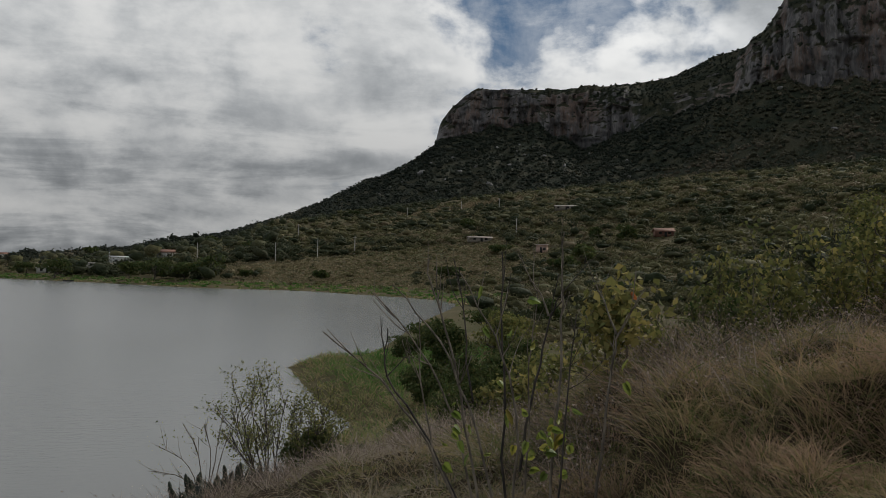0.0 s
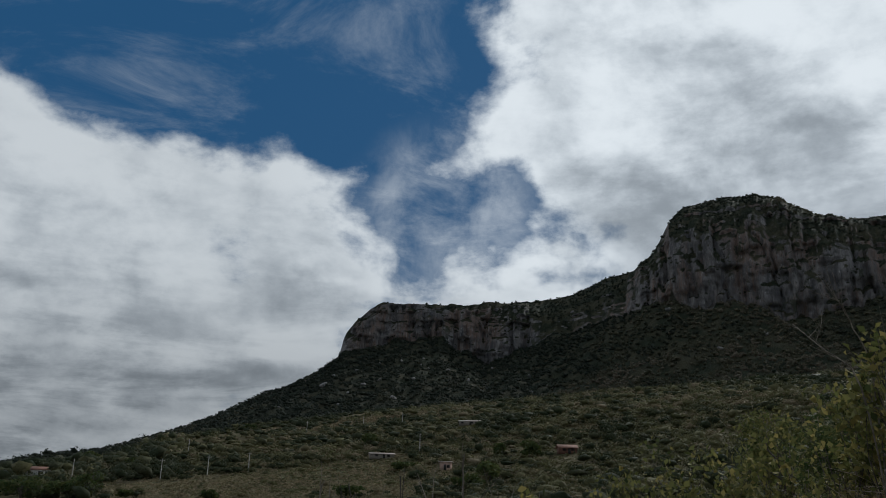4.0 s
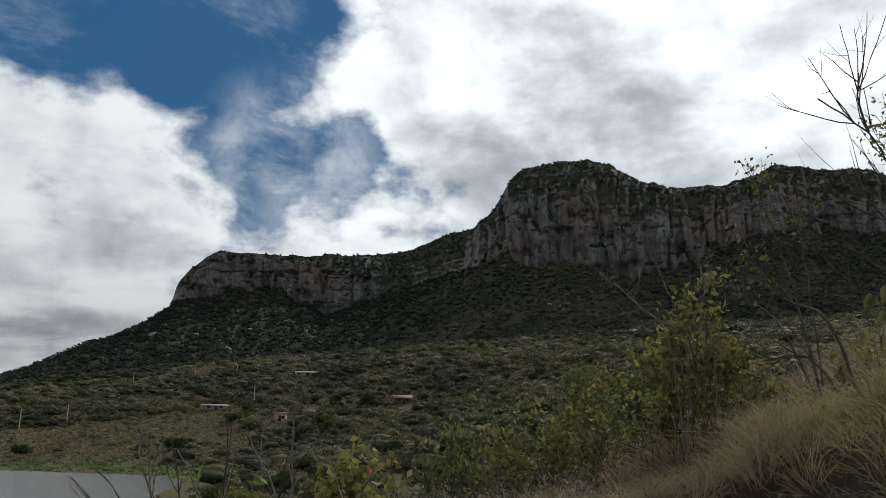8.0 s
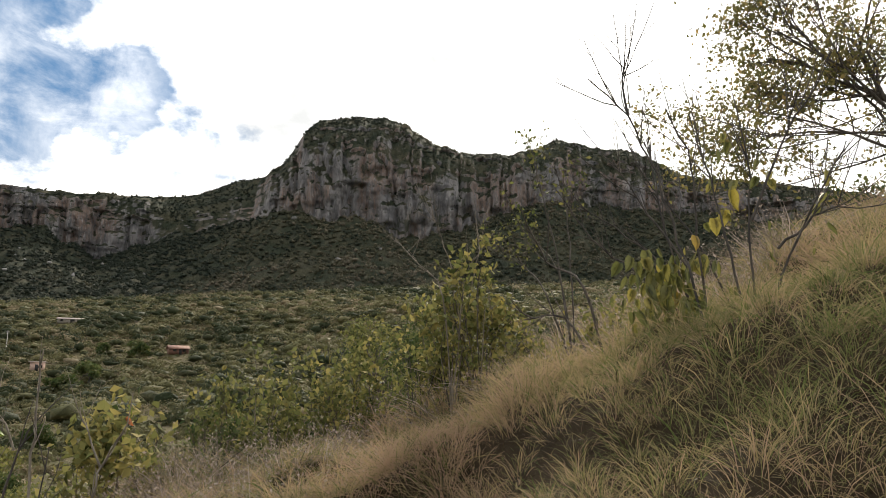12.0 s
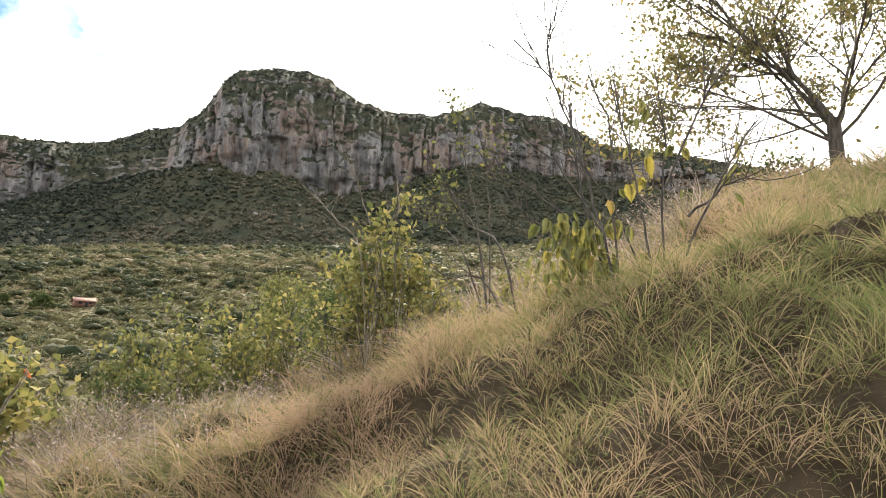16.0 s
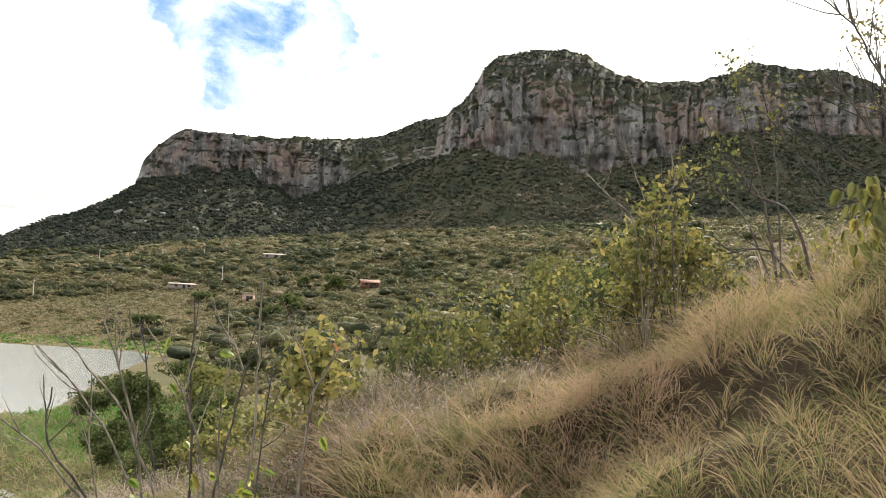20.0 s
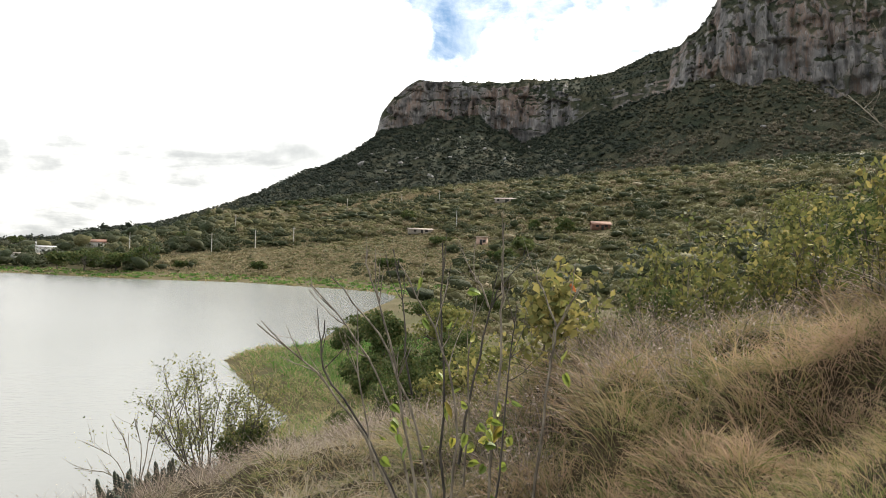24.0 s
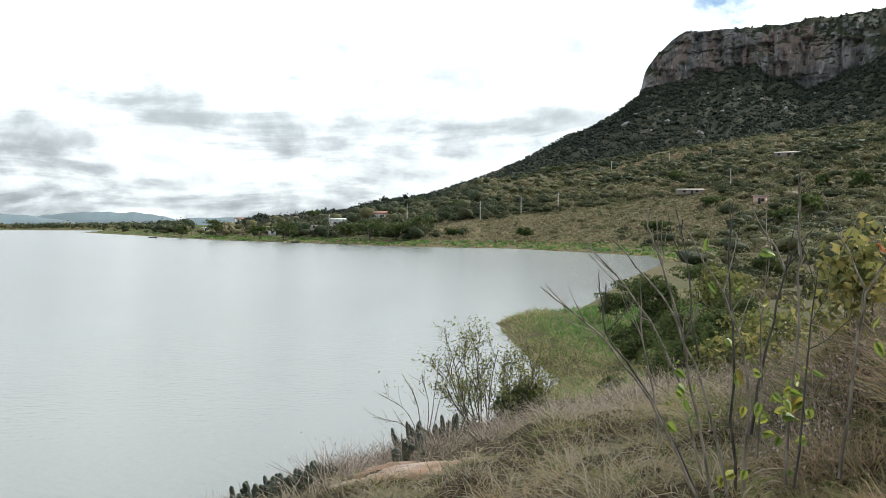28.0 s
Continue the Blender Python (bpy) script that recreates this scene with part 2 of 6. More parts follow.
def from_arrays(me, v, f):
    """Vertices (n, 3) and faces (m, 3 or 4) into a mesh."""
    v, f = np.asarray(v, np.float32), np.asarray(f, np.int32)
    me.vertices.add(len(v))
    me.vertices.foreach_set("co", v.ravel())
    me.loops.add(f.size)
    me.loops.foreach_set("vertex_index", f.ravel())
    me.polygons.add(len(f))
    me.polygons.foreach_set("loop_start", np.arange(len(f), dtype=np.int32) * f.shape[1])
    me.update(calc_edges=True)
    return me


# ---- materials ----
def material(name):
    m = bpy.data.materials.new(name)
    m.use_nodes = True
    n = Nodes(m.node_tree)
    p = n.add("ShaderNodeBsdfPrincipled")
    n.put(p.outputs[0], n.add("ShaderNodeOutputMaterial").inputs["Surface"])
    where = n.add("ShaderNodeTexCoord").outputs["Object"]
    return m, n, p, where


def bump(n, p, height, strength, distance):
    b = n.add("ShaderNodeBump", i_Strength=strength, i_Distance=distance)
    n.put(height, b.inputs["Height"])
    n.put(b.outputs[0], p.inputs["Normal"])


def soil_material():
    m, n, p, w = material("dry_soil")
    big_, small = n.noise(w, 0.02, 5), n.noise(w, 2.6, 9, 0.72)
    c = n.mix(n.span(big_, 0.4, 0.62), (0.105, 0.086, 0.044), (0.075, 0.074, 0.033))
    c = n.mix(n.span(n.noise(w, 0.11, 5), 0.45, 0.65), c, (0.118, 0.097, 0.053))
    c = n.mix(n.span(small, 0.5, 0.8), c, (0.055, 0.044, 0.028))
    # nearby soil is coloured much darker, painting in the shade between grass tussocks
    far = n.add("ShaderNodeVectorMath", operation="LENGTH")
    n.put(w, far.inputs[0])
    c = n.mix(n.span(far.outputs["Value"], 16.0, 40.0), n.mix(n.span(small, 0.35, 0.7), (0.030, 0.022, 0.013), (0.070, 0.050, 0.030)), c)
    n.put(c, p.inputs["Base Color"])
    p.inputs["Roughness"].default_value = 0.95
    p.inputs["Specular IOR Level"].default_value = 0.08
    bump(n, p, n.noise(w, 9.0, 8, 0.7), 0.9, 0.06)
    return m


def rock_material():
    m, n, p, w = material("cliff_rock")
    tall = n.scaled(n.vmath("ADD", w, n.vmath("MULTIPLY", n.add("ShaderNodeTexNoise", i_Scale=0.03).outputs["Color"], (6.0, 6.0, 14.0))), 1.0, 1.0, 0.13)
    streak = n.noise(tall, 0.11, 7, 0.66, 0.2)
    thin = n.noise(tall, 0.40, 6, 0.66)
    patch = n.noise(n.scaled(w, 1.0, 1.0, 0.45), 0.026, 4, 0.6)
    c = n.mix(n.span(streak, 0.36, 0.64), (0.112, 0.107, 0.106), (0.262, 0.243, 0.230))
    c = n.mix(n.math("MULTIPLY", n.span(patch, 0.45, 0.58), n.span(thin, 0.32, 0.60, 0.0, 0.9)), c, (0.235, 0.160, 0.122))
    c = n.mix(n.span(n.noise(tall, 0.5, 5, 0.65), 0.58, 0.70), c, (0.38, 0.36, 0.335))
    c = n.mix(n.span(n.noise(n.scaled(tall, 1, 1, 0.6), 0.62, 6, 0.7), 0.55, 0.68), c, (0.068, 0.064, 0.060))
    c = n.mix(n.math("MULTIPLY", n.span(n.noise(w, 0.11, 6, 0.68), 0.50, 0.64), 0.7), c, (0.090, 0.085, 0.078))
    c = n.mix(n.math("MULTIPLY", n.span(n.noise(n.scaled(w, 1, 1, 0.6), 0.050, 6, 0.66), 0.58, 0.64), 0.85), c, (0.050, 0.056, 0.036))
    flatness = n.add("ShaderNodeSeparateXYZ")
    n.put(n.add("ShaderNodeNewGeometry").outputs["Normal"], flatness.inputs[0])
    green = n.mix(n.span(n.noise(w, 0.05, 6), 0.4, 0.62), (0.024, 0.030, 0.016), (0.054, 0.051, 0.029))
    c = n.mix(n.span(n.math("ADD", flatness.outputs[2], n.math("MULTIPLY", n.noise(w, 0.15, 4), 0.35)), 0.50, 0.76), c, green)
    n.put(c, p.inputs["Base Color"])
    p.inputs["Roughness"].default_value = 0.92
    p.inputs["Specular IOR Level"].default_value = 0.15
    bump(n, p, n.noise(tall, 0.8, 7, 0.68), 0.9, 2.2)
    return m


def water_material():
    m, n, p, w = material("lake_water")
    p.inputs["Base Color"].default_value = (0.17, 0.172, 0.165, 1)
    p.inputs["Roughness"].default_value = 0.2
    p.inputs["IOR"].default_value = 1.33
    calm = n.span(n.noise(n.scaled(w, 1.0, 0.35, 1.0), 0.035, 3), 0.42, 0.62)
    waves = n.math("MULTIPLY", n.noise(n.scaled(w, 1.0, 2.2, 1.0), 1.6, 4, 0.6), n.math("ADD", 0.25, calm))
    bump(n, p, waves, 0.28, 0.07)
    return m


def leaf_material(name, dark, light, dry, through_light=0.3, vary=0.45, relief=0.0):
    """Leaves whose tint follows the plant's own 'tone' and, leaf by leaf, chance."""
    m, n, p, w = material(name)
    tone = n.add("ShaderNodeAttribute", attribute_name="tone").outputs["Fac"]
    island = n.add("ShaderNodeNewGeometry").outputs["Random Per Island"]
    c = n.mix(n.span(tone, 0.0, 0.6), dark, light)
    c = n.mix(n.span(tone, 0.62, 1.0), c, dry)
    c = n.mix(n.math("MULTIPLY", island, vary), c, n.mix(island, light, dry))
    n.put(c, p.inputs["Base Color"])
    p.inputs["Roughness"].default_value = 0.7
    p.inputs["Specular IOR Level"].default_value = 0.12
    if relief:
        bump(n, p, n.noise(w, 1.1, 6, 0.75), 1.0, relief)
    thin = n.add("ShaderNodeBsdfTranslucent")
    n.put(c, thin.inputs["Color"])
    blend = n.add("ShaderNodeMixShader", i_Fac=through_light)
    n.put(p.outputs[0], blend.inputs[1]), n.put(thin.outputs[0], blend.inputs[2])
    n.put(blend.outputs[0], [k for k in n.t.nodes if k.type == "OUTPUT_MATERIAL"][0].inputs["Surface"])
    return m


def bark_material(name, dark, light):
    m, n, p, w = material(name)
    c = n.mix(n.span(n.noise(n.scaled(w, 1, 1, 0.25), 30, 5), 0.35, 0.65), dark, light)
    n.put(c, p.inputs["Base Color"])
    p.inputs["Roughness"].default_value = 0.85
    bump(n, p, n.noise(n.scaled(w, 1, 1, 0.2), 60, 4), 0.4, 0.01)
    return m


SOIL, ROCK, WATER = soil_material(), rock_material(), water_material()
SCRUB = leaf_material("scrub_leaves", (0.036, 0.048, 0.022), (0.150, 0.142, 0.064), (0.255, 0.205, 0.125), 0.2, 0.15, 0.5)
# bluer than SCRUB: the haze over the mountain is put into the leaf colour
SCREE_SCRUB = leaf_material("hazed_scree_leaves", (0.027, 0.037, 0.026), (0.105, 0.100, 0.062), (0.190, 0.158, 0.112), 0.15, 0.12, 1.0)


# ---- ground: one sheet from underfoot to the horizon ----
def spread(lo, hi, step):
    return list(np.arange(lo, hi, step))


angles = np.radians(np.array(spread(-52, 84, 0.52) + spread(84, 308, 4.0)))
rings = np.concatenate([[0.0005, 0.12, 0.25], np.geomspace(0.4, 4, 40, endpoint=False), np.geomspace(4, 90, 120, endpoint=False),
                        np.geomspace(90, 1000, 104, endpoint=False), np.geomspace(1000, 4900, 26)])
A, R = np.meshgrid(angles, rings)
gx, gy = R * np.sin(A), R * np.cos(A)
gz = ground_z(gx, gy)
ground = new("ground", grid_mesh("ground", gx, gy, gz, wrap=True))
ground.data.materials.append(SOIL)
tagged(ground, "dry brown earth slope running down to a lake and a scrub valley", "ground", kind="structure")

water = new("water", grid_mesh("water", *np.meshgrid(np.linspace(-1700, 60, 60), np.linspace(-700, 1100, 60)), np.zeros((60, 60))))
water.data.materials.append(WATER)
tagged(water, "still grey lake water with light ripples", "lake", kind="structure")


# ---- the mountain: scree apron, cliff band, wooded top ----
SKY_B = [-60, -44, -31, -27, -24, -20, -17, -14, -11, -8.7, -6.5, -4, -2.3, -0.6, 1.2, 1.6, 2.5, 4.3, 8, 10.5, 13, 15.5, 18.7, 21, 23.2, 24.6, 25.9, 27.1, 29.5,
         32, 33.7, 36, 38.5, 41.7, 43.6, 45.3, 47.6, 50, 51.8, 54.2, 56, 60, 64, 75, 95]
SKY_EL = [.25, .3, .35, .4, .55, 1.0, 1.7, 2.2, 3.2, 4.0, 5.0, 6.4, 6.9, 7.9, 9.0, 10.7, 11.85, 13.1, 12.95, 12.9, 13.25, 13.45, 13.95, 15.05, 15.5, 16.7, 18.7,
          19.85, 20.25, 20.2, 19.75, 18.3, 17.6, 17.3, 17.8, 18.55, 17.95, 17.7, 17.05, 15.6, 15.05, 14.6, 13.6, 11, 7]
CLIFF_B = [-31, -14, -9, -4, -0.6, 1.5, 5.6, 8.8, 10.5, 12.2, 14.7, 17.2, 21, 24.1, 25.6, 27.7, 30, 31.6, 33.9, 35.2, 37.2, 40, 42, 44, 46, 50, 54, 58, 65, 75, 95]
CLIFF_EL = [.3, 2.0, 3.6, 6.1, 7.5, 9.4, 10.4, 10.5, 9.7, 8.7, 9.9, 10.9, 11.9, 13.3, 13.2, 12.8, 12.7, 12.2, 11.3, 11.4, 12.0, 12.6, 13.2, 13.6, 13.8, 13.4, 12.8, 12.2, 11.5, 9.5, 6]
EYE = 7.0


def cells(x, y, seed):
    """Noise in blocks: nearly level inside a cell, a steep step between cells."""
    xi, yi = np.floor(x), np.floor(y)
    return 2 * vnoise(xi + smooth(0.36, 0.64, x - xi), yi + smooth(0.4, 0.6, y - yi), seed) - 1


def mountain_sheet():
    b = np.arange(-31, 95, 0.135)
    foot_r, base_r, top_r = along(FOOT_R, b), along(BASE_R, b), along(TOP_R, b)
    k = np.ones(9) / 9
    base_r, top_r = np.convolve(np.pad(base_r, 4, "edge"), k, "valid"), np.convolve(np.pad(top_r, 4, "edge"), k, "valid")
    foot_z = along(FOOT_Z, b) - 3.0
    base_z = EYE + base_r * np.tan(np.radians(np.interp(b, CLIFF_B, CLIFF_EL)))
    saddle = smooth(14.5, 17, b) * smooth(24, 22.5, b)
    top_r = top_r + 25 * saddle
    top_z = EYE + top_r * np.tan(np.radians(np.interp(b, SKY_B, SKY_EL)))
    top_r = top_r - 18 * smooth(1, 4, b) * smooth(15, 12, b)
    base_z = base_z + (3.0 * fbm(b / 3.6, b * 0, 81, 3) + 8.0 * fbm(b / 0.9, b * 0, 83, 3)) * smooth(2, 5, b)
    top_z = top_z - 14 * smooth(-26, -31, b)
    foot_z = foot_z - 4 * smooth(-26, -31, b)
    base_z = np.minimum(base_z, top_z - 0.5)
    wall = smooth(2, 30, top_z - base_z) * (1 - 0.5 * saddle)
    rr, zz = [], []
    u = b * 14.0

    def pillars(v, h, seed):
        """Rounded columns of uneven depth side by side, with sharp clefts between them."""
        i = np.floor(v)
        f = v - i
        deep = vnoise(i, np.floor(h + 3 * vnoise(i, i * 0, seed + 5)), seed)
        return np.sqrt(np.clip(1 - (2 * f - 1) ** 2, 0, 1)) * (0.45 + 0.55 * deep) + 0.9 * deep

    def face(t):
        """How far the wall stands out at this share of its height: rounded pillars parted by clefts, few ledges."""
        h = base_z + (top_z - base_z) * t
        u_ = u + 9.0 * fbm(u / 46, h / 160, 39, 3) + 2.0 * fbm(u / 9, h / 24, 40, 2)
        columns = 9.0 * pillars(u_ / 24, h / 75, 31) + 6.0 * pillars(u_ / 10.5 + 0.3, h / 42, 33) + 2.6 * pillars(u_ / 4.6, h / 22, 35)
        crack = -7.0 * smooth(0.07, 0.0, np.abs(fbm(u_ / 16 + 3, h / 150, 41, 2)))
        ledge = 3.6 * cells(u_ / 15, h / 21, 51) + 4.0 * fbm(u_ / 3.6, h / 8, 61, 3)
        return h, wall * (1 - 0.7 * smooth(0.86, 1.0, t)) * (columns - 12 + 24.0 * fbm(u / 70, h / 200, 37, 2) + crack + ledge)

    apron_z = np.convolve(np.pad(base_z, 2, "edge"), np.ones(5) / 5, "valid")
    start_r = base_r - face(0.0)[1]
    apron_r = np.convolve(np.pad(start_r, 30, "edge"), np.ones(61) / 61, "valid") - 6
    for t in np.linspace(0, 1, 44, endpoint=False):
        r = foot_r + (apron_r - foot_r) * t
        rr.append(r)
        lumps = 7.0 * fbm(u / 22, r / 26, 21, 4) * np.sin(np.pi * min(t * 1.1, 1.0))
        zz.append(foot_z + (apron_z - foot_z) * t ** 1.25 + lumps)
    steps = np.linspace(0, 1, 84)
    for t in steps:
        h, out = face(t)
        rr.append(base_r + t ** (2.6 - 1.2 * saddle) * (top_r - base_r) - out)
        zz.append(h + 0 * b)
    rim = 2.5 * fbm(u / 9, u * 0, 71, 3) * wall
    zz[-1] = zz[-1] + rim
    for t in np.linspace(0.03, 1, 16):
        rr.append(top_r + 420 * t ** 1.4)
        zz.append(top_z + rim * (1 - smooth(0, 0.1, t)) - (12 * t + 0.75 * np.maximum(top_z - 6, 0) * t ** 1.3))
    rr, zz = np.array(rr), np.array(zz)
    a = np.radians(b)[None, :]
    return rr * np.sin(a), rr * np.cos(a), zz


mx, my, mz = mountain_sheet()
mountain = new("mountain", grid_mesh("mountain", mx, my, mz))
mountain.data.materials.append(ROCK)
tagged(mountain, "flat-topped rocky mountain with grey and rust streaked cliffs above scrub slopes", "mountain")


# ---- building blocks ----
class Heap:
    """Gathers vertices and faces of three or four corners, each with a tone, and makes one mesh of them."""

    def __init__(self):
        self.v, self.f3, self.f4, self.t3, self.t4, self.n = [], [], [], [], [], 0

    def add(self, v, f, tone=0.5):
        v, f = np.asarray(v, np.float32).reshape(-1, 3), np.asarray(f, np.int32)
        tone = np.broadcast_to(np.asarray(tone, np.float32), (len(f),))
        (self.f3 if f.shape[1] == 3 else self.f4).append(f + self.n)
        (self.t3 if f.shape[1] == 3 else self.t4).append(tone)
        self.v.append(v)
        self.n += len(v)

    def mesh(self, name, mat, flat_=False):
        me = bpy.data.meshes.new(name)
        v = np.concatenate(self.v)
        f3 = np.concatenate(self.f3) if self.f3 else np.zeros((0, 3), np.int32)
        f4 = np.concatenate(self.f4) if self.f4 else np.zeros((0, 4), np.int32)
        me.vertices.add(len(v))
        me.vertices.foreach_set("co", v.ravel())
        loops = np.concatenate([f3.ravel(), f4.ravel()])
        me.loops.add(len(loops))
        me.loops.foreach_set("vertex_index", loops)
        me.polygons.add(len(f3) + len(f4))
        starts = np.concatenate([np.arange(len(f3)) * 3, len(f3) * 3 + np.arange(len(f4)) * 4]).astype(np.int32)
        me.polygons.foreach_set("loop_start", starts)
        me.update(calc_edges=True)
        tone = np.concatenate(self.t3 + self.t4).astype(np.float32)
        me.attributes.new("tone", "FLOAT", "FACE").data.foreach_set("value", tone)
        me.materials.append(mat)
        if not flat_:
            me.shade_smooth()
        return me


def part(name, mesh, parent, label="", local=False):
    ob = new(name, mesh)
    ob.parent = parent
    if parent.parent is None and not local:
        ob.matrix_parent_inverse = parent.matrix_basis.inverted()
    return tagged(ob, label)


def thing(name, x, y, z, label, category, group=""):
    ob = new(name)
    ob.matrix_basis = Matrix.Translation((x, y, z))
    return tagged(ob, label, category, group)


def unit(v):
    v = np.asarray(v, float)
    return v / (np.linalg.norm(v, axis=-1, keepdims=True) + 1e-9)


def polar(bearing, distance, z=0.0):
    b = math.radians(bearing)
    return np.array([distance * math.sin(b), distance * math.cos(b), z])


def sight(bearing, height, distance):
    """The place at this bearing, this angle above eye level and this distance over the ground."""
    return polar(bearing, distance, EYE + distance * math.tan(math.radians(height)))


def height_at(x, y):
    return float(ground_z(np.array([x]), np.array([y]))[0])


def stand(bearing, distance):
    p = polar(bearing, distance)
    p[2] = height_at(p[0], p[1])
    return p


def meet(bearing, height, start=100.0, stop=900.0):
    """Where the line of sight at this angle comes down on the ground."""
    r = np.arange(start, stop, 2.0)
    b = math.radians(bearing)
    z = ground_z(r * math.sin(b), r * math.cos(b))
    miss = np.abs(z - EYE - r * math.tan(math.radians(height))) + 1e3 * (shore_distance(r * math.sin(b), r * math.cos(b)) < 5)
    k = int(np.argmin(miss))
    return np.array([r[k] * math.sin(b), r[k] * math.cos(b), z[k]])


def leaf_quads(heap, centre, out, size, tone, rng, aspect=0.55, droop=0.0, corners=4):
    """A bent four-cornered (or three-cornered) leaf at each centre, its blade lying roughly across 'out'."""
    n = len(centre)
    size = np.broadcast_to(np.asarray(size, float), (n,))[:, None]
    a = unit(rng.normal(size=(n, 3)) + np.array([0, 0, -droop]))
    nrm = unit(np.asarray(out) + (0.38 if corners == 3 else 0.8) * rng.normal(size=(n, 3)))
    b = unit(np.cross(nrm, a))
    a = np.cross(b, nrm)
    bend = nrm * size * 0.18
    if corners == 3:
        v = np.stack([centre - a * size * 0.45, centre + (b * aspect + a * 0.5) * size * 0.6, centre + (a * 0.5 - b * aspect) * size * 0.6], 1)
        heap.add(v.reshape(-1, 3), np.arange(n * 3).reshape(n, 3), tone)
        return
    v = np.stack([centre - a * size * 0.5, centre + b * size * aspect * 0.5 + bend, centre + a * size * 0.5, centre - b * size * aspect * 0.5 + bend], 1)
    f = np.arange(n * 4).reshape(n, 4)
    heap.add(v.reshape(-1, 3), f, tone)


def tube(heap, pts, radii, sides=5, tone=0.5):
    pts = np.asarray(pts, float)
    radii = np.broadcast_to(np.asarray(radii, float), (len(pts),))
    d = unit(np.gradient(pts, axis=0))
    ref = np.where(np.abs(d[:, 2:3]) > 0.9, np.array([[1.0, 0, 0]]), np.array([[0, 0, 1.0]]))
    u = unit(np.cross(d, ref))
    w = np.cross(d, u)
    a = np.linspace(0, 2 * np.pi, sides, endpoint=False)
    ring = pts[:, None, :] + radii[:, None, None] * (np.cos(a)[None, :, None] * u[:, None, :] + np.sin(a)[None, :, None] * w[:, None, :])
    i = np.arange(len(pts) * sides).reshape(len(pts), sides)
    j = np.roll(i, -1, 1)
    heap.add(ring.reshape(-1, 3), np.stack([i[:-1], j[:-1], j[1:], i[1:]], -1).reshape(-1, 4), tone)


def wander(rng, p, d, length, n=6, wiggle=0.18, up=0.05):
    pts, d = [np.asarray(p, float)], unit(d)
    for _ in range(n - 1):
        d = unit(d + wiggle * rng.normal(size=3) + np.array([0, 0, up]))
        pts.append(pts[-1] + d * length / (n - 1))
    return np.array(pts)


def fork(heap, rng, p, d, length, radius, level, tips, kids=(3, 5), ratio=0.62, angle=0.75, up=0.05, wiggle=0.16, sides=5):
    """A branch with its twigs; 'tips' gathers places for leaves."""
    pts = wander(rng, p, d, length, 6 if level else 4, wiggle, up)
    tube(heap, pts, np.linspace(radius, radius * (0.45 if level else 0.25), len(pts)), max(3, sides if level else 3))
    if level == 0:
        tips.extend(pts[1:])
        return
    for _ in range(rng.integers(kids[0], kids[1] + 1)):
        t = rng.uniform(0.3, 1.0) * (len(pts) - 1)
        k = min(int(t), len(pts) - 2)
        q = pts[k] + (pts[k + 1] - pts[k]) * (t - k)
        e = unit(unit(pts[k + 1] - pts[k]) + angle * rng.normal(size=3))
        fork(heap, rng, q, e, length * ratio * rng.uniform(0.7, 1.2), radius * 0.5, level - 1, tips, kids, ratio, angle, up, wiggle, sides - 1)


def icosa():
    g = (1 + 5 ** 0.5) / 2
    v = [(s * a, t * b, 0) for s in (1, -1) for t in (1, -1) for a, b in ((1, g),)]
    v = np.array(v + [(0, p[0], p[1]) for p in v] + [(p[1], 0, p[0]) for p in v], float)
    v = unit(v)
    f = [(i, j, k) for i in range(12) for j in range(i + 1, 12) for k in range(j + 1, 12)
         if max(np.linalg.norm(v[i] - v[j]), np.linalg.norm(v[j] - v[k]), np.linalg.norm(v[i] - v[k])) < 1.2]
    out = []
    for i, j, k in f:
        flip = np.dot(np.cross(v[j] - v[i], v[k] - v[i]), v[i]) < 0
        out.append((i, k, j) if flip else (i, j, k))
    return v, np.array(out)


ICO_V, ICO_F = icosa()



OCT_V = np.array([(1, 0, 0), (0, 1, 0), (-1, 0, 0), (0, -1, 0), (0, 0, 1), (0, 0, -1)], float)
OCT_F = np.array([(0, 1, 4), (1, 2, 4), (2, 3, 4), (3, 0, 4), (1, 0, 5), (2, 1, 5), (3, 2, 5), (0, 3, 5)])


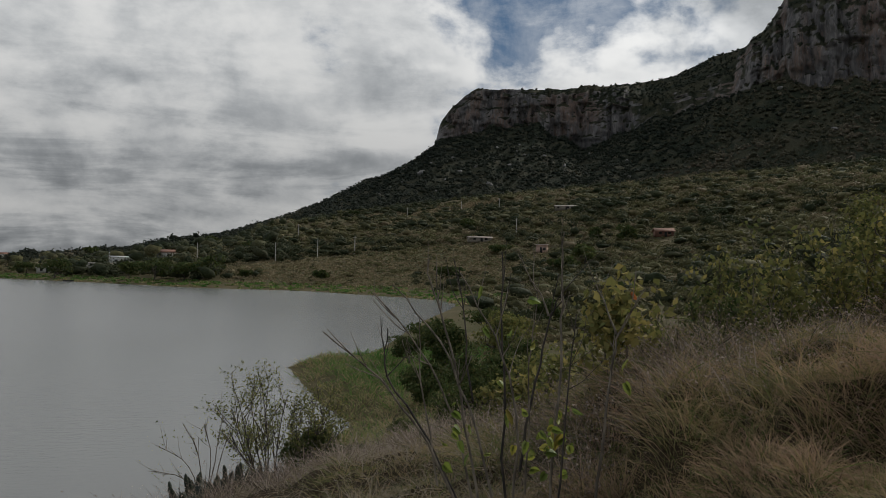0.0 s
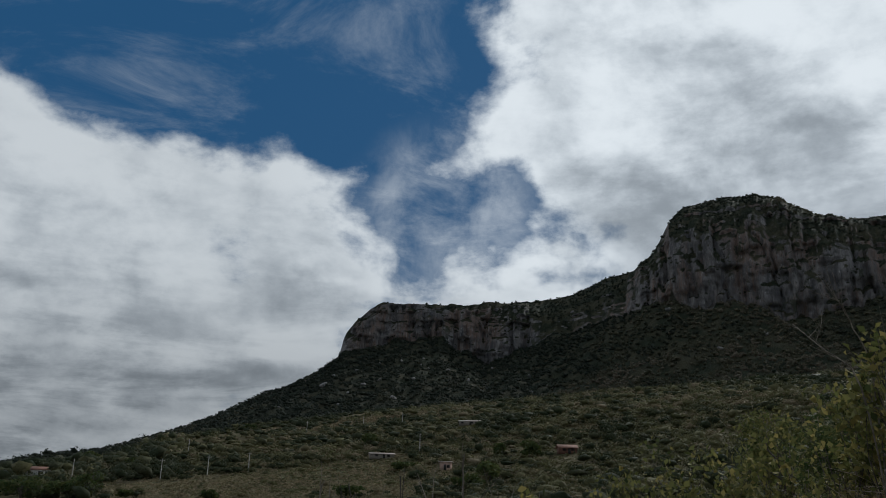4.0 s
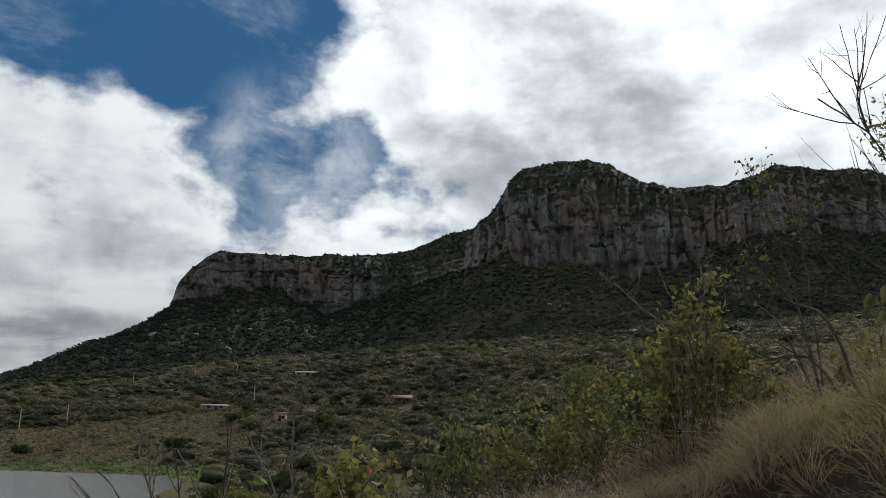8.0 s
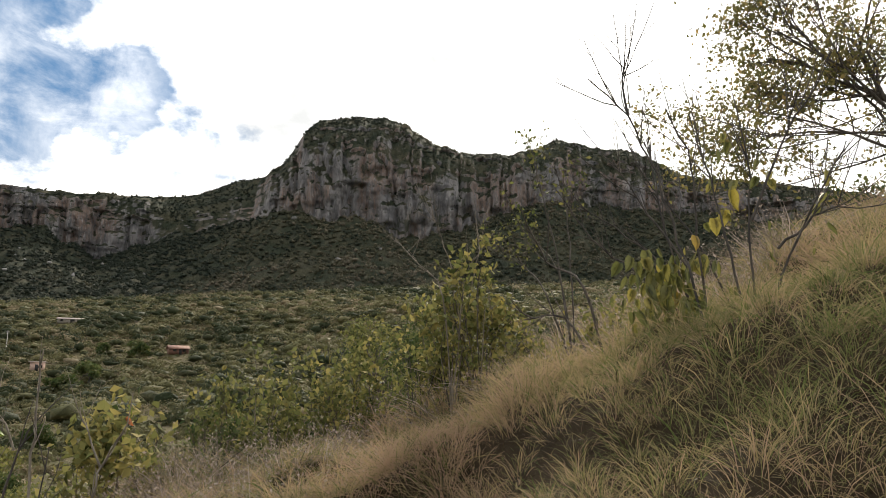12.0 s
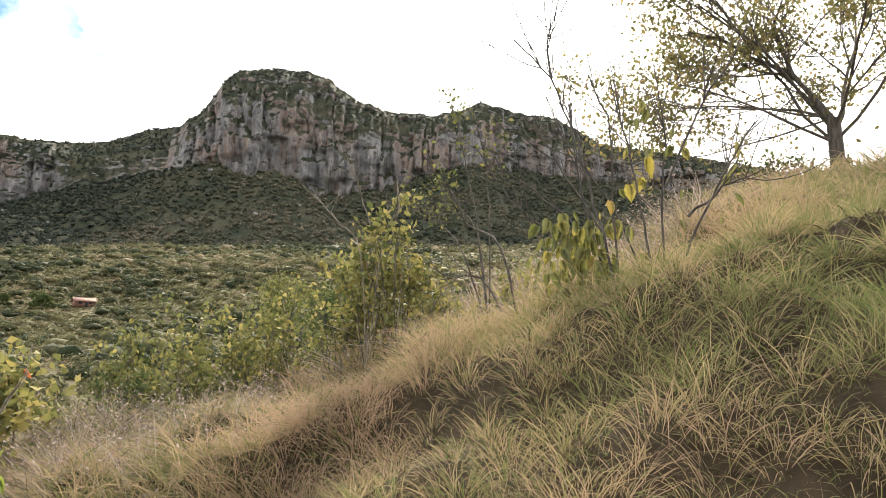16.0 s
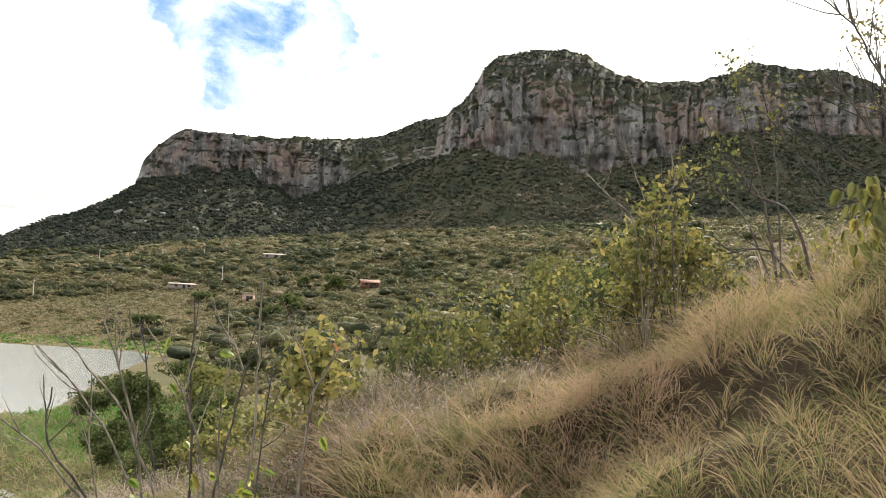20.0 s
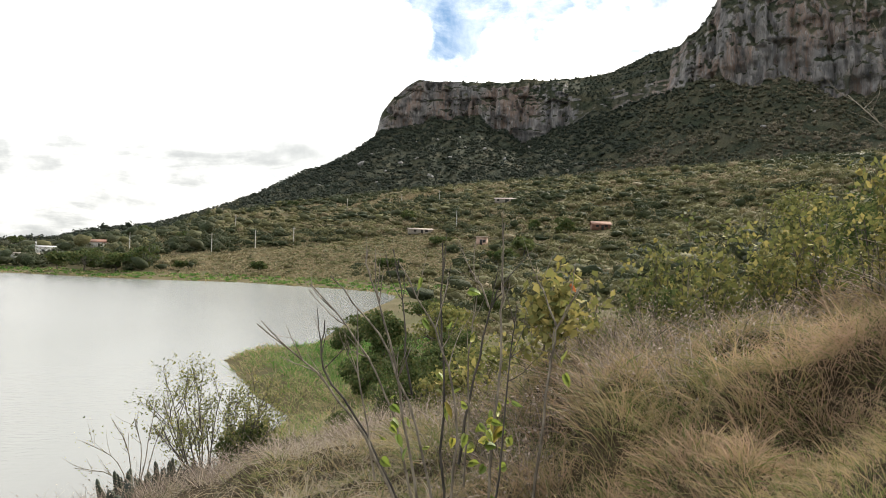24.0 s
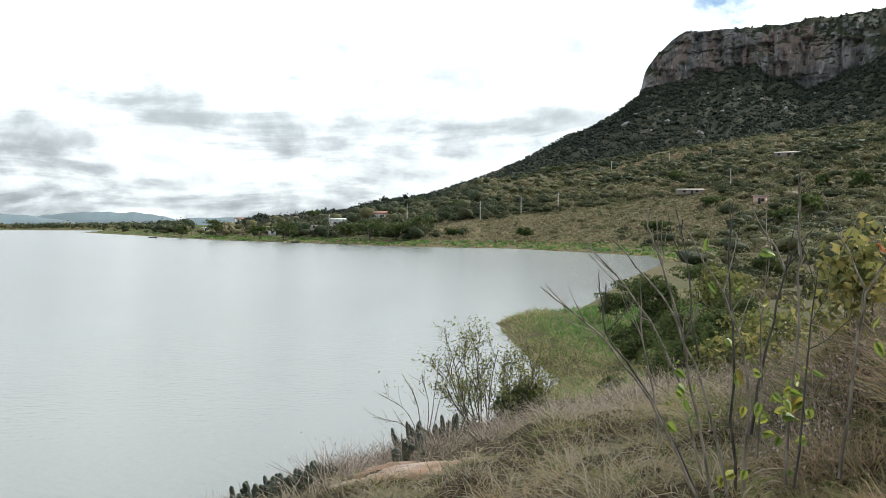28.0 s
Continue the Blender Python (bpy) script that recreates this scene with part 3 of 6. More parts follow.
def crowns(heap, at, wide, tall, tone, leaf, per, rng, core="slight"):
    """Scrub crowns: a lobed body of foliage with a loose fringe of leaf clumps round it. One row of each array for a crown."""
    k = len(at)
    if k == 0:
        return
    core_v, core_f = (ICO_V, ICO_F) if core == "full" else (OCT_V, OCT_F)
    scale = np.stack([wide, wide, tall], -1)[:, None, :]
    centre = at + np.array([0, 0, 0.45]) * tall[:, None]
    lobes = unit(rng.normal(size=(k, 7, 3)) + np.array([0, 0, 0.35]))
    full = 0.50 if core == "full" else 0.26

    def swell(d):
        return 0.55 + 0.45 * np.maximum(np.einsum("kpc,klc->kpl", d, lobes).max(-1), 0)[..., None] ** 4

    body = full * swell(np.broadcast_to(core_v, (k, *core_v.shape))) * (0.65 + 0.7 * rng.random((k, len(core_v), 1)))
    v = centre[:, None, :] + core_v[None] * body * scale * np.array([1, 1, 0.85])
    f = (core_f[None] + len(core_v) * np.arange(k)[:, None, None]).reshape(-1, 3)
    # the body gets a lower tone than the fringe: inner shade put into colour
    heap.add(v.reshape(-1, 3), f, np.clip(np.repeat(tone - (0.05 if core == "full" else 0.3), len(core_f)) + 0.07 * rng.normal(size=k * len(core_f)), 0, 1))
    d = unit(rng.normal(size=(k, per, 3)) + np.array([0, 0, 0.45]))
    c = centre[:, None, :] + d * (full + 0.08 + 0.34 * rng.random((k, per, 1)) + (0.24 if core != "full" else 0.0)) * swell(d) * scale * np.array([1, 1, 0.85])
    t = np.clip(np.repeat(tone, per) + 0.08 * rng.normal(size=k * per), 0, 1)
    leaf_quads(heap, c.reshape(-1, 3), d.reshape(-1, 3), np.repeat(leaf, per) * (0.6 + 0.8 * rng.random(k * per)), t, rng, 0.85, corners=3)


# ---- scrub of the valley and the slopes ----
CLEARINGS = [(-5, 300, 30, 9), (-12, 305, 30, 14), (2, 290, 20, 12), (13.5, 455, 20, 4), (19, 335, 12, 3), (-2, 500, 50, 5), (6, 520, 50, 4), (18, 292, 9, 8)]


HOUSES = [(17.9, 2.75), (9.3, 1.45), (4.7, 2.15), (11.0, 4.55), (-20.5, -0.05), (-21.9, -0.35), (-17.5, 0.45), (-23.2, 0.3), (-25.1, -0.75), (-27.6, -0.1), (-20.9, 0.5), (-30.0, -0.45)]
HOUSE_AT = [meet(b, el, 180, 700) for b, el in HOUSES]
HOUSE_SPOTS = [(b, float(np.hypot(p[0], p[1])), 4.5) for (b, el), p in zip(HOUSES, HOUSE_AT)]


def scrub_field(lo, hi, b0, b1, count, seed, wide, per, leaf_ratio):
    rng = np.random.default_rng(seed)
    r = np.sqrt(rng.uniform(lo * lo, hi * hi, count))
    b = rng.uniform(b0, b1, count)
    x, y = r * np.sin(np.radians(b)), r * np.cos(np.radians(b))
    keep = shore_distance(x, y) > np.where(r > 150, 13, 4)
    for cb, cr, ca, cd in CLEARINGS:
        c = polar(cb, cr)
        u = (x - c[0]) * math.cos(math.radians(cb)) - (y - c[1]) * math.sin(math.radians(cb))
        w = (x - c[0]) * math.sin(math.radians(cb)) + (y - c[1]) * math.cos(math.radians(cb))
        keep &= (u / ca) ** 2 + (w / cd) ** 2 > rng.uniform(0.5, 1.3, count)
    for hb, hr, hw in HOUSE_SPOTS:
        keep &= ~((np.abs(b - hb) < np.degrees(hw / hr)) & (r > hr - 26) & (r < hr + 8))
    keep &= ~((b > -14) & (b < 7) & (r > 205) & (r < 325) & (rng.random(count) < 0.80))
    keep &= fbm(x / 32, y / 32, 91, 3) + 0.5 * rng.random(count) > -0.42
    keep &= (r < along(FOOT_R, b) + 25) | (b < -31)
    x, y, r, b = x[keep], y[keep], r[keep], b[keep]
    k = len(x)
    z = ground_z(x, y)
    size = wide * (0.5 + 1.5 * rng.random(k) ** 2.0) * np.where(b < -9, 1.15, 1.0)
    size = size * np.where((b > -14) & (b < 7) & (r > 205) & (r < 325), 0.55, 1.0)
    tone = np.clip(0.44 + 0.2 * (r < 115) + 1.1 * fbm(x / 45, y / 45, 95, 3) + 0.30 * rng.normal(size=k) - np.where(b < -10, 0.28, 0) - 0.3 * smooth(1.1, 1.7, size / wide), 0, 1)
    heap = Heap()
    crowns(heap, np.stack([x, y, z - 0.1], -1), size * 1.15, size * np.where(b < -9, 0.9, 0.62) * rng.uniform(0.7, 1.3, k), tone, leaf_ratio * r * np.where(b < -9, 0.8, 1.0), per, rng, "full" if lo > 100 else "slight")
    return heap


def stuff(name, heap, mat, label, category, flat_=False):
    ob = new(name, heap.mesh(name, mat, flat_))
    return tagged(ob, label, category, kind="stuff")


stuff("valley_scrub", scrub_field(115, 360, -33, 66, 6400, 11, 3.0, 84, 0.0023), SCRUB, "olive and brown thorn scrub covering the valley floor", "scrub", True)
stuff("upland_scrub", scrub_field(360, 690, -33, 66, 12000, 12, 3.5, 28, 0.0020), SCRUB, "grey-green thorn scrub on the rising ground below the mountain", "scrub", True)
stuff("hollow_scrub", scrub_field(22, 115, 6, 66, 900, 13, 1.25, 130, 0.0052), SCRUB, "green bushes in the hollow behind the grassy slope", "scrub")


def slope_scrub(row0, row1, count, seed, wide, per, bias):
    """Scrub on the mountain itself, thick on the scree, thin on ledges."""
    rng = np.random.default_rng(seed)
    ax = np.diff(mx[row0:row1], axis=0)[:, :-1], np.diff(my[row0:row1], axis=0)[:, :-1], np.diff(mz[row0:row1], axis=0)[:, :-1]
    bx = np.diff(mx[row0:row1], axis=1)[:-1], np.diff(my[row0:row1], axis=1)[:-1], np.diff(mz[row0:row1], axis=1)[:-1]
    n = np.cross(np.stack(bx, -1), np.stack(ax, -1))
    area = np.linalg.norm(n, axis=-1)
    tilt = np.abs(n[..., 2]) / (area + 1e-9)
    bear = np.degrees(np.arctan2(mx[row0:row1 - 1, :-1], my[row0:row1 - 1, :-1]))
    weight = area * smooth(0.42, 0.75, tilt) * ((bear > -30) & (bear < 70))
    pick = rng.choice(weight.size, count, p=weight.ravel() / weight.sum())
    i, j = np.unravel_index(pick, weight.shape)
    s, t = rng.random(count), rng.random(count)
    at = np.stack([m[row0 + i, j] + s * a[i, j] + t * c[i, j] for m, a, c in zip((mx, my, mz), ax, bx)], -1)
    size = wide * (0.6 + 0.8 * rng.random(count) ** 1.5)
    # left of a slanting line the tone drops: shade painted into the darker scrub
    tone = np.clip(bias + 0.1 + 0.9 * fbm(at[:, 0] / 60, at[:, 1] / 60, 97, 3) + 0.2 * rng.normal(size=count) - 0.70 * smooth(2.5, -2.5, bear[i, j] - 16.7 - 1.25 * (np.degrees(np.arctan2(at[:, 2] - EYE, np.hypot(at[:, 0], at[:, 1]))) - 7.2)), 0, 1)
    heap = Heap()
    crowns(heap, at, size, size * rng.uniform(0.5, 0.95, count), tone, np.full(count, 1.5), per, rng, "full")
    return heap


stuff("scree_scrub", slope_scrub(0, 45, 13000, 15, 4.0, 10, 0.40), SCREE_SCRUB, "dark thorn scrub over the scree below the cliffs, with shade painted in towards the left", "scrub", True)
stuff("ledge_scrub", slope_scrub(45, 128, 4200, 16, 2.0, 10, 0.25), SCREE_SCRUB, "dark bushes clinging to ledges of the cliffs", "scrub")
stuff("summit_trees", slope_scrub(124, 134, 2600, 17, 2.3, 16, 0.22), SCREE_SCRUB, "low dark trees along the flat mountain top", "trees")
stuff("far_shore_trees", scrub_field(520, 1400, -47, -31, 2600, 14, 3.4, 14, 0.0026), SCRUB, "lines of low dark trees on the plain across the lake", "trees")


# ---- far things: boulders, village, poles, hills ----
def plain(name, colour, rough=0.9, vary=0.25, scale=2.0):
    m, n, p, w = material(name)
    dark = tuple(c * (1 - vary) for c in colour)
    c = n.mix(n.span(n.noise(w, scale, 5), 0.35, 0.65), dark, colour)
    c = n.mix(n.math("MULTIPLY", n.span(n.noise(w, scale * 6, 4), 0.55, 0.75), 0.4), c, tuple(c_ * 0.55 for c_ in colour))
    n.put(c, p.inputs["Base Color"])
    p.inputs["Roughness"].default_value = rough
    bump(n, p, n.noise(w, scale * 8, 4), 0.3, 0.02)
    return m


BOULDER, PALE = plain("boulder_stone", (0.27, 0.255, 0.235), 0.9, 0.3, 0.4), plain("whitewash", (0.62, 0.60, 0.56), 0.85, 0.15, 0.6)
RUST_WALL = plain("rust_red_plaster", (0.20, 0.095, 0.062), 0.9, 0.3, 0.8)
PLASTER = plain("pink_plaster", (0.55, 0.38, 0.30), 0.9, 0.2, 0.6)
ROOF, OLD_ROOF = plain("clay_tiles", (0.24, 0.12, 0.08), 0.85, 0.35, 1.2), plain("weathered_tiles", (0.36, 0.30, 0.25), 0.9, 0.3, 1.0)
DARK, TIMBER = plain("dark_opening", (0.03, 0.028, 0.025), 0.8), plain("grey_timber", (0.30, 0.26, 0.21), 0.9, 0.3, 6.0)
CONCRETE, STEEL = plain("pale_concrete", (0.52, 0.49, 0.44), 0.9, 0.2, 3.0), plain("painted_steel", (0.45, 0.40, 0.38), 0.5, 0.1)


def box(heap, c, s):
    c, s = np.asarray(c, float), np.asarray(s, float) / 2
    v = np.array([(x, y, z) for x in (-1, 1) for y in (-1, 1) for z in (-1, 1)]) * s + c
    heap.add(v, [(0, 1, 3, 2), (4, 6, 7, 5), (0, 4, 5, 1), (2, 3, 7, 6), (0, 2, 6, 4), (1, 5, 7, 3)])


def boxed(name, mat, *boxes):
    h = Heap()
    for c, s in boxes:
        box(h, c, s)
    return h.mesh(name, mat, True)


def house(name, at, wide, deep, tall, pitch, wall_mat, roof_mat, turn, label, windows=2, storeys=1):
    """Walls, a gable roof with eaves, door and windows that sit back in the wall."""
    h = thing(name, 0, 0, 0, label, "house", "houses by the lake")
    h.matrix_basis = pose(at[0], at[1], at[2] - 0.3, 0, 0, turn)
    wide, deep = wide * 0.88, deep * 0.9
    full = tall * storeys
    part("wall", boxed("wall", wall_mat, ((0, 0, full / 2), (wide, deep, full))), h, local=True)
    over, rise, th = 0.5, pitch * deep / 2, 0.18
    roof = Heap()
    for s in (-1, 1):
        y0, y1 = s * (deep / 2 + over), 0.0
        z0, z1 = full - pitch * over, full + rise
        x0, x1 = -wide / 2 - over, wide / 2 + over
        v = [(x, y, z + t) for t in (0, th) for x, y, z in ((x0, y0, z0), (x1, y0, z0), (x1, y1, z1), (x0, y1, z1))]
        roof.add(v, [(0, 1, 2, 3), (4, 7, 6, 5), (0, 4, 5, 1), (1, 5, 6, 2), (2, 6, 7, 3), (3, 7, 4, 0)])
    part("roof", roof.mesh("roof", roof_mat, True), h, local=True)
    for s in (-1, 1):
        gable = Heap()
        x0, x1 = s * (wide / 2 - 0.15), s * (wide / 2 - 0.01)
        gable.add([(x, y, z) for x in (x0, x1) for y, z in ((-deep / 2, full), (deep / 2, full), (0, full + rise))], [(0, 1, 2), (3, 5, 4)])
        part("gable", gable.mesh("gable", wall_mat, True), h, local=True)
    front = -deep / 2 - 0.012
    part("door", boxed("door", DARK, ((wide * 0.05, front, 1.05), (0.95, 0.05, 2.1))), h, "dark doorway", local=True)
    for st in range(storeys):
        for k in range(windows):
            x = (k + 0.5) / windows * wide - wide / 2
            if st == 0 and abs(x - wide * 0.05) < 1.1:
                x += 1.3
            part("window", boxed("window", DARK, ((x, front, st * tall + 1.5), (1.1, 0.05, 1.0))), h, local=True)
    return h


def facing(p):
    """The turn that sets a house's front towards the slope across the lake."""
    return -math.degrees(math.atan2(p[0], p[1]))


for p, (w, d, t, pitch, wm, rm, dt, label, win, st) in zip(HOUSE_AT, (
        (7.0, 5.4, 2.0, 0.42, RUST_WALL, ROOF, 12, "low farmhouse with a red clay tile roof among scrub", 2, 1),
        (4.0, 4, 2.9, 0.08, PLASTER, OLD_ROOF, -15, "small pink plastered pump house among bushes", 1, 1),
        (11, 5, 1.9, 0.22, TIMBER, OLD_ROOF, 10, "long low shed with a pale weathered roof", 2, 1),
        (12, 6, 2.0, 0.25, TIMBER, OLD_ROOF, -8, "brown hut with a weathered roof on a clearing", 3, 1),
        (11, 7, 3.0, 0.15, PALE, PALE, 14, "white lakeside house with a flat pale roof", 3, 1),
        (12, 5, 2.0, 0.12, PALE, OLD_ROOF, 8, "long white outbuilding beside the lake house", 3, 1),
        (11, 7, 2.7, 0.34, PALE, ROOF, -10, "pale house with an orange tile roof", 3, 1),
        (8, 6, 2.6, 0.34, PLASTER, ROOF, 5, "small house with an orange roof behind trees", 2, 1),
        (8, 5, 2.2, 0.2, PALE, PALE, 0, "low white boathouse near the water", 2, 1),
        (9, 7, 2.8, 0.34, PALE, ROOF, 18, "two-storey white house with a red tile roof", 3, 2),
        (7, 5, 2.4, 0.25, PALE, PALE, -12, "white cottage on the slope behind trees", 2, 1),
        (4, 3, 2.2, 0.1, PALE, PALE, 0, "tiny white hut in a lakeside field", 1, 1))):
    house("house", p, w, d, t, pitch, wm, rm, facing(p) + dt, label, win, st)


def utility_pole(at, tall, turn):
    p = thing("utility_pole", 0, 0, 0, "pale concrete utility pole with a short crossarm", "utility pole", "utility poles across the valley")
    p.matrix_basis = pose(at[0], at[1], at[2] - 0.4, 0, 0, turn)
    h = Heap()
    tube(h, [(0, 0, 0), (0, 0, tall / 2), (0, 0, tall)], [0.19, 0.16, 0.12], 8)
    part("post", h.mesh("post", CONCRETE), p, local=True)
    arm = part("crossarm", boxed("crossarm", TIMBER, ((0, 0, tall - 0.7), (1.8, 0.12, 0.14))), p, local=True)
    for x in (-0.75, 0.75):
        h = Heap()
        tube(h, [(x, 0, tall - 0.63), (x, 0, tall - 0.4)], [0.06, 0.04], 6)
        part("insulator", h.mesh("insulator", STEEL), arm, local=True)


for k, (b, el) in enumerate(((-7.2, 0.65), (-10.2, 0.4), (-4.5, 1.0), (-0.7, 3.6), (3.3, 4.2), (-15.6, 0.3), (7.4, 2.6), (-8.6, 2.0), (6.1, 4.4))):
    utility_pole(meet(b, el, 180, 700), 8.0, 20 * k)


def lumpy(seed, size, mat, name="stone", detail=3, rough=0.28):
    """A worn boulder."""
    bm = bmesh.new()
    bmesh.ops.create_icosphere(bm, subdivisions=detail, radius=1.0)
    for v in bm.verts:
        k = noise.fractal(v.co * 1.3 + Vector((seed * 3.1, seed, 0)), 0.8, 2.0, 4) * rough * 2
        c = noise.cell(v.co * 1.7 + Vector((seed, 0, 0))) * 0.12
        v.co = Vector((v.co.x * size[0], v.co.y * size[1], v.co.z * size[2])) * (1 + k + c)
    me = bpy.data.meshes.new(name)
    bm.to_mesh(me)
    bm.free()
    me.materials.append(mat)
    me.shade_smooth()
    return me


def on_mountain(bearing, height):
    """Where a line of sight meets the mountain."""
    cols = np.degrees(np.arctan2(mx[0], my[0]))
    j = int(np.argmin(np.abs(cols - bearing)))
    r, z = np.hypot(mx[:144, j], my[:144, j]), mz[:144, j]
    i = int(np.argmax((z - EYE) / r >= math.tan(math.radians(height))))
    return np.array([mx[i, j], my[i, j], mz[i, j]])


for k, (b, el, s) in enumerate(((28.8, 9.6, 3.4), (25.4, 12.5, 4.2), (5.3, 6.3, 4.6), (0.3, 7.0, 6.0), (2.1, 6.55, 3.0), (-1.0, 6.2, 2.6), (3.1, 7.2, 3.4), (4.2, 7.9, 2.8), (6.8, 7.6, 3.0),
                                (2.6, 8.1, 2.6), (7.9, 8.4, 2.4), (1.4, 5.6, 2.2), (31.8, 10.6, 3.6), (-2.8, 5.4, 2.0), (9.4, 8.3, 2.8), (5.8, 8.8, 2.6))):
    rock = new("boulder", lumpy(k + 1, (s * 0.75, s * 0.65, s * 0.45), BOULDER, "boulder", 2))
    p = on_mountain(b, el)
    rock.matrix_basis = pose(p[0], p[1], p[2] + s * 0.2, 0, 0, 40 * k)
    tagged(rock, "pale bare boulder on the scrub-covered scree", "boulder", "boulders on the scree")

shapes = [lumpy(60 + k, (1.5, 1.0, 0.7), BOULDER, "boulder", 2, 0.5) for k in range(4)]
rng = np.random.default_rng(31)
for k in range(20):
    b, el = rng.uniform(0.5, 17), rng.uniform(6.4, 9.6)
    p, s = on_mountain(b, el), rng.uniform(0.6, 1.4)
    rock = new("boulder", shapes[k % 4])
    rock.matrix_basis = pose(p[0], p[1], p[2] + 0.6, 0, 0, rng.uniform(0, 360)) @ Matrix.Diagonal((s, s, s * 1.2, 1))
    tagged(rock, "small grey rock showing through the scrub of the scree", "boulder", "boulders on the scree")

j = int(np.argmin(np.abs(np.degrees(np.arctan2(mx[143], my[143])) - 34.6)))
mast = thing("radio_mast", mx[143, j], my[143, j], mz[143, j] - 1, "slender steel radio mast on the mountain top", "mast")
h = Heap()
for a in range(3):
    o = np.array([math.cos(a * 2.1), math.sin(a * 2.1), 0]) * 0.22
    tube(h, [np.array([mx[143, j], my[143, j], mz[143, j] - 1]) + o, np.array([mx[143, j], my[143, j], mz[143, j] + 17]) + o * 0.5], [0.11, 0.08], 4)
part("lattice", h.mesh("lattice", STEEL), mast)
h = Heap()
tube(h, [(mx[143, j], my[143, j], mz[143, j] + 16.5), (mx[143, j], my[143, j], mz[143, j] + 21)], [0.07, 0.04], 4)
part("antenna", h.mesh("antenna", STEEL), mast)

# rowing boats on the water
HULL = plain("dark_hull", (0.06, 0.055, 0.05), 0.6)
for b, d, s in ((-23.75, 305, 1.0), (-33.5, 430, 1.3)):
    q = polar(b, d)
    boat = thing("rowing_boat", q[0], q[1], 0.0, "small dark rowing boat afloat on the lake", "boat", "boats")
    t = np.linspace(-1, 1, 9)
    hull = Heap()
    ring = []
    for u in t:
        w, k = 0.62 * s * (1 - abs(u) ** 2.4) + 0.03, 0.14 * abs(u) ** 2
        ring.append([(q[0] + 1.9 * s * u, q[1] + w * y, z * 0.45 + k) for y, z in ((1, 1), (0.75, 0), (0, -0.35), (-0.75, 0), (-1, 1))])
    i = np.arange(45).reshape(9, 5)
    hull.add(np.array(ring).reshape(-1, 3), np.stack([i[:-1, :-1], i[:-1, 1:], i[1:, 1:], i[1:, :-1]], -1).reshape(-1, 4))
    part("hull", hull.mesh("hull", HULL), boat)
    for u in (-0.6, 0.5):
        part("bench", boxed("bench", TIMBER, ((q[0] + u * s, q[1], 0.32), (0.25, 1.0 * s, 0.04))), boat)

# far hills beyond the lake; their blue-grey base colour is painted distance haze
FAR_HILL = plain("hazed_far_hill", (0.11, 0.145, 0.16), 1.0, 0.2, 0.003)


def far_hill(b0, b1, dist, peaks, label, seed):
    b = np.linspace(b0, b1, 90)
    t = (b - b0) / (b1 - b0)
    crest = np.interp(t, np.linspace(0, 1, len(peaks)), peaks) * (1 + 0.12 * fbm(t * 14, t * 0, seed, 4))
    rows = [(dist - 500, -5 + 0 * b), (dist - 300, crest * 0.30), (dist - 120, crest * 0.75), (dist, crest), (dist + 250, crest * 0.6), (dist + 500, -5 + 0 * b)]
    a = np.radians(b)
    x, y = np.array([r * np.sin(a) for r, z in rows]), np.array([r * np.cos(a) for r, z in rows])
    z = np.array([z for r, z in rows]) + 4 * fbm(x / 160, y / 160, seed, 3)
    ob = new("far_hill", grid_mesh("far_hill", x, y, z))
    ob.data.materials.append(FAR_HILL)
    tagged(ob, label, "hill")


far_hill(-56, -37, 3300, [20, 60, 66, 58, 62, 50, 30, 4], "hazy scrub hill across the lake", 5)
far_hill(-42, -31, 4300, [10, 60, 70, 66, 70, 52, 10], "flat-topped hill on the horizon, coloured blue-grey for distance haze", 6)
far_hill(-34, -12, 4200, [20, 42, 46, 40, 44, 36, 30], "low ridge on the horizon, coloured blue-grey for distance haze", 7)


# ---- trees and bushes that stand out ----
BARK, PALE_BARK = bark_material("dark_bark", (0.045, 0.036, 0.028), (0.11, 0.092, 0.072)), bark_material("pale_bark", (0.095, 0.077, 0.056), (0.25, 0.21, 0.16))
SMOKY_BARK = bark_material("smoky_bark", (0.030, 0.025, 0.021), (0.085, 0.070, 0.056))
TREE_LEAF = leaf_material("tree_leaves", (0.034, 0.058, 0.018), (0.095, 0.122, 0.040), (0.180, 0.155, 0.060), 0.4)
BRIGHT_LEAF = leaf_material("bright_leaves", (0.036, 0.054, 0.017), (0.160, 0.170, 0.056), (0.34, 0.28, 0.095), 0.4)
CREST_LEAF = leaf_material("thorn_tree_leaves", (0.070, 0.084, 0.030), (0.165, 0.155, 0.056), (0.32, 0.220, 0.088), 0.55)


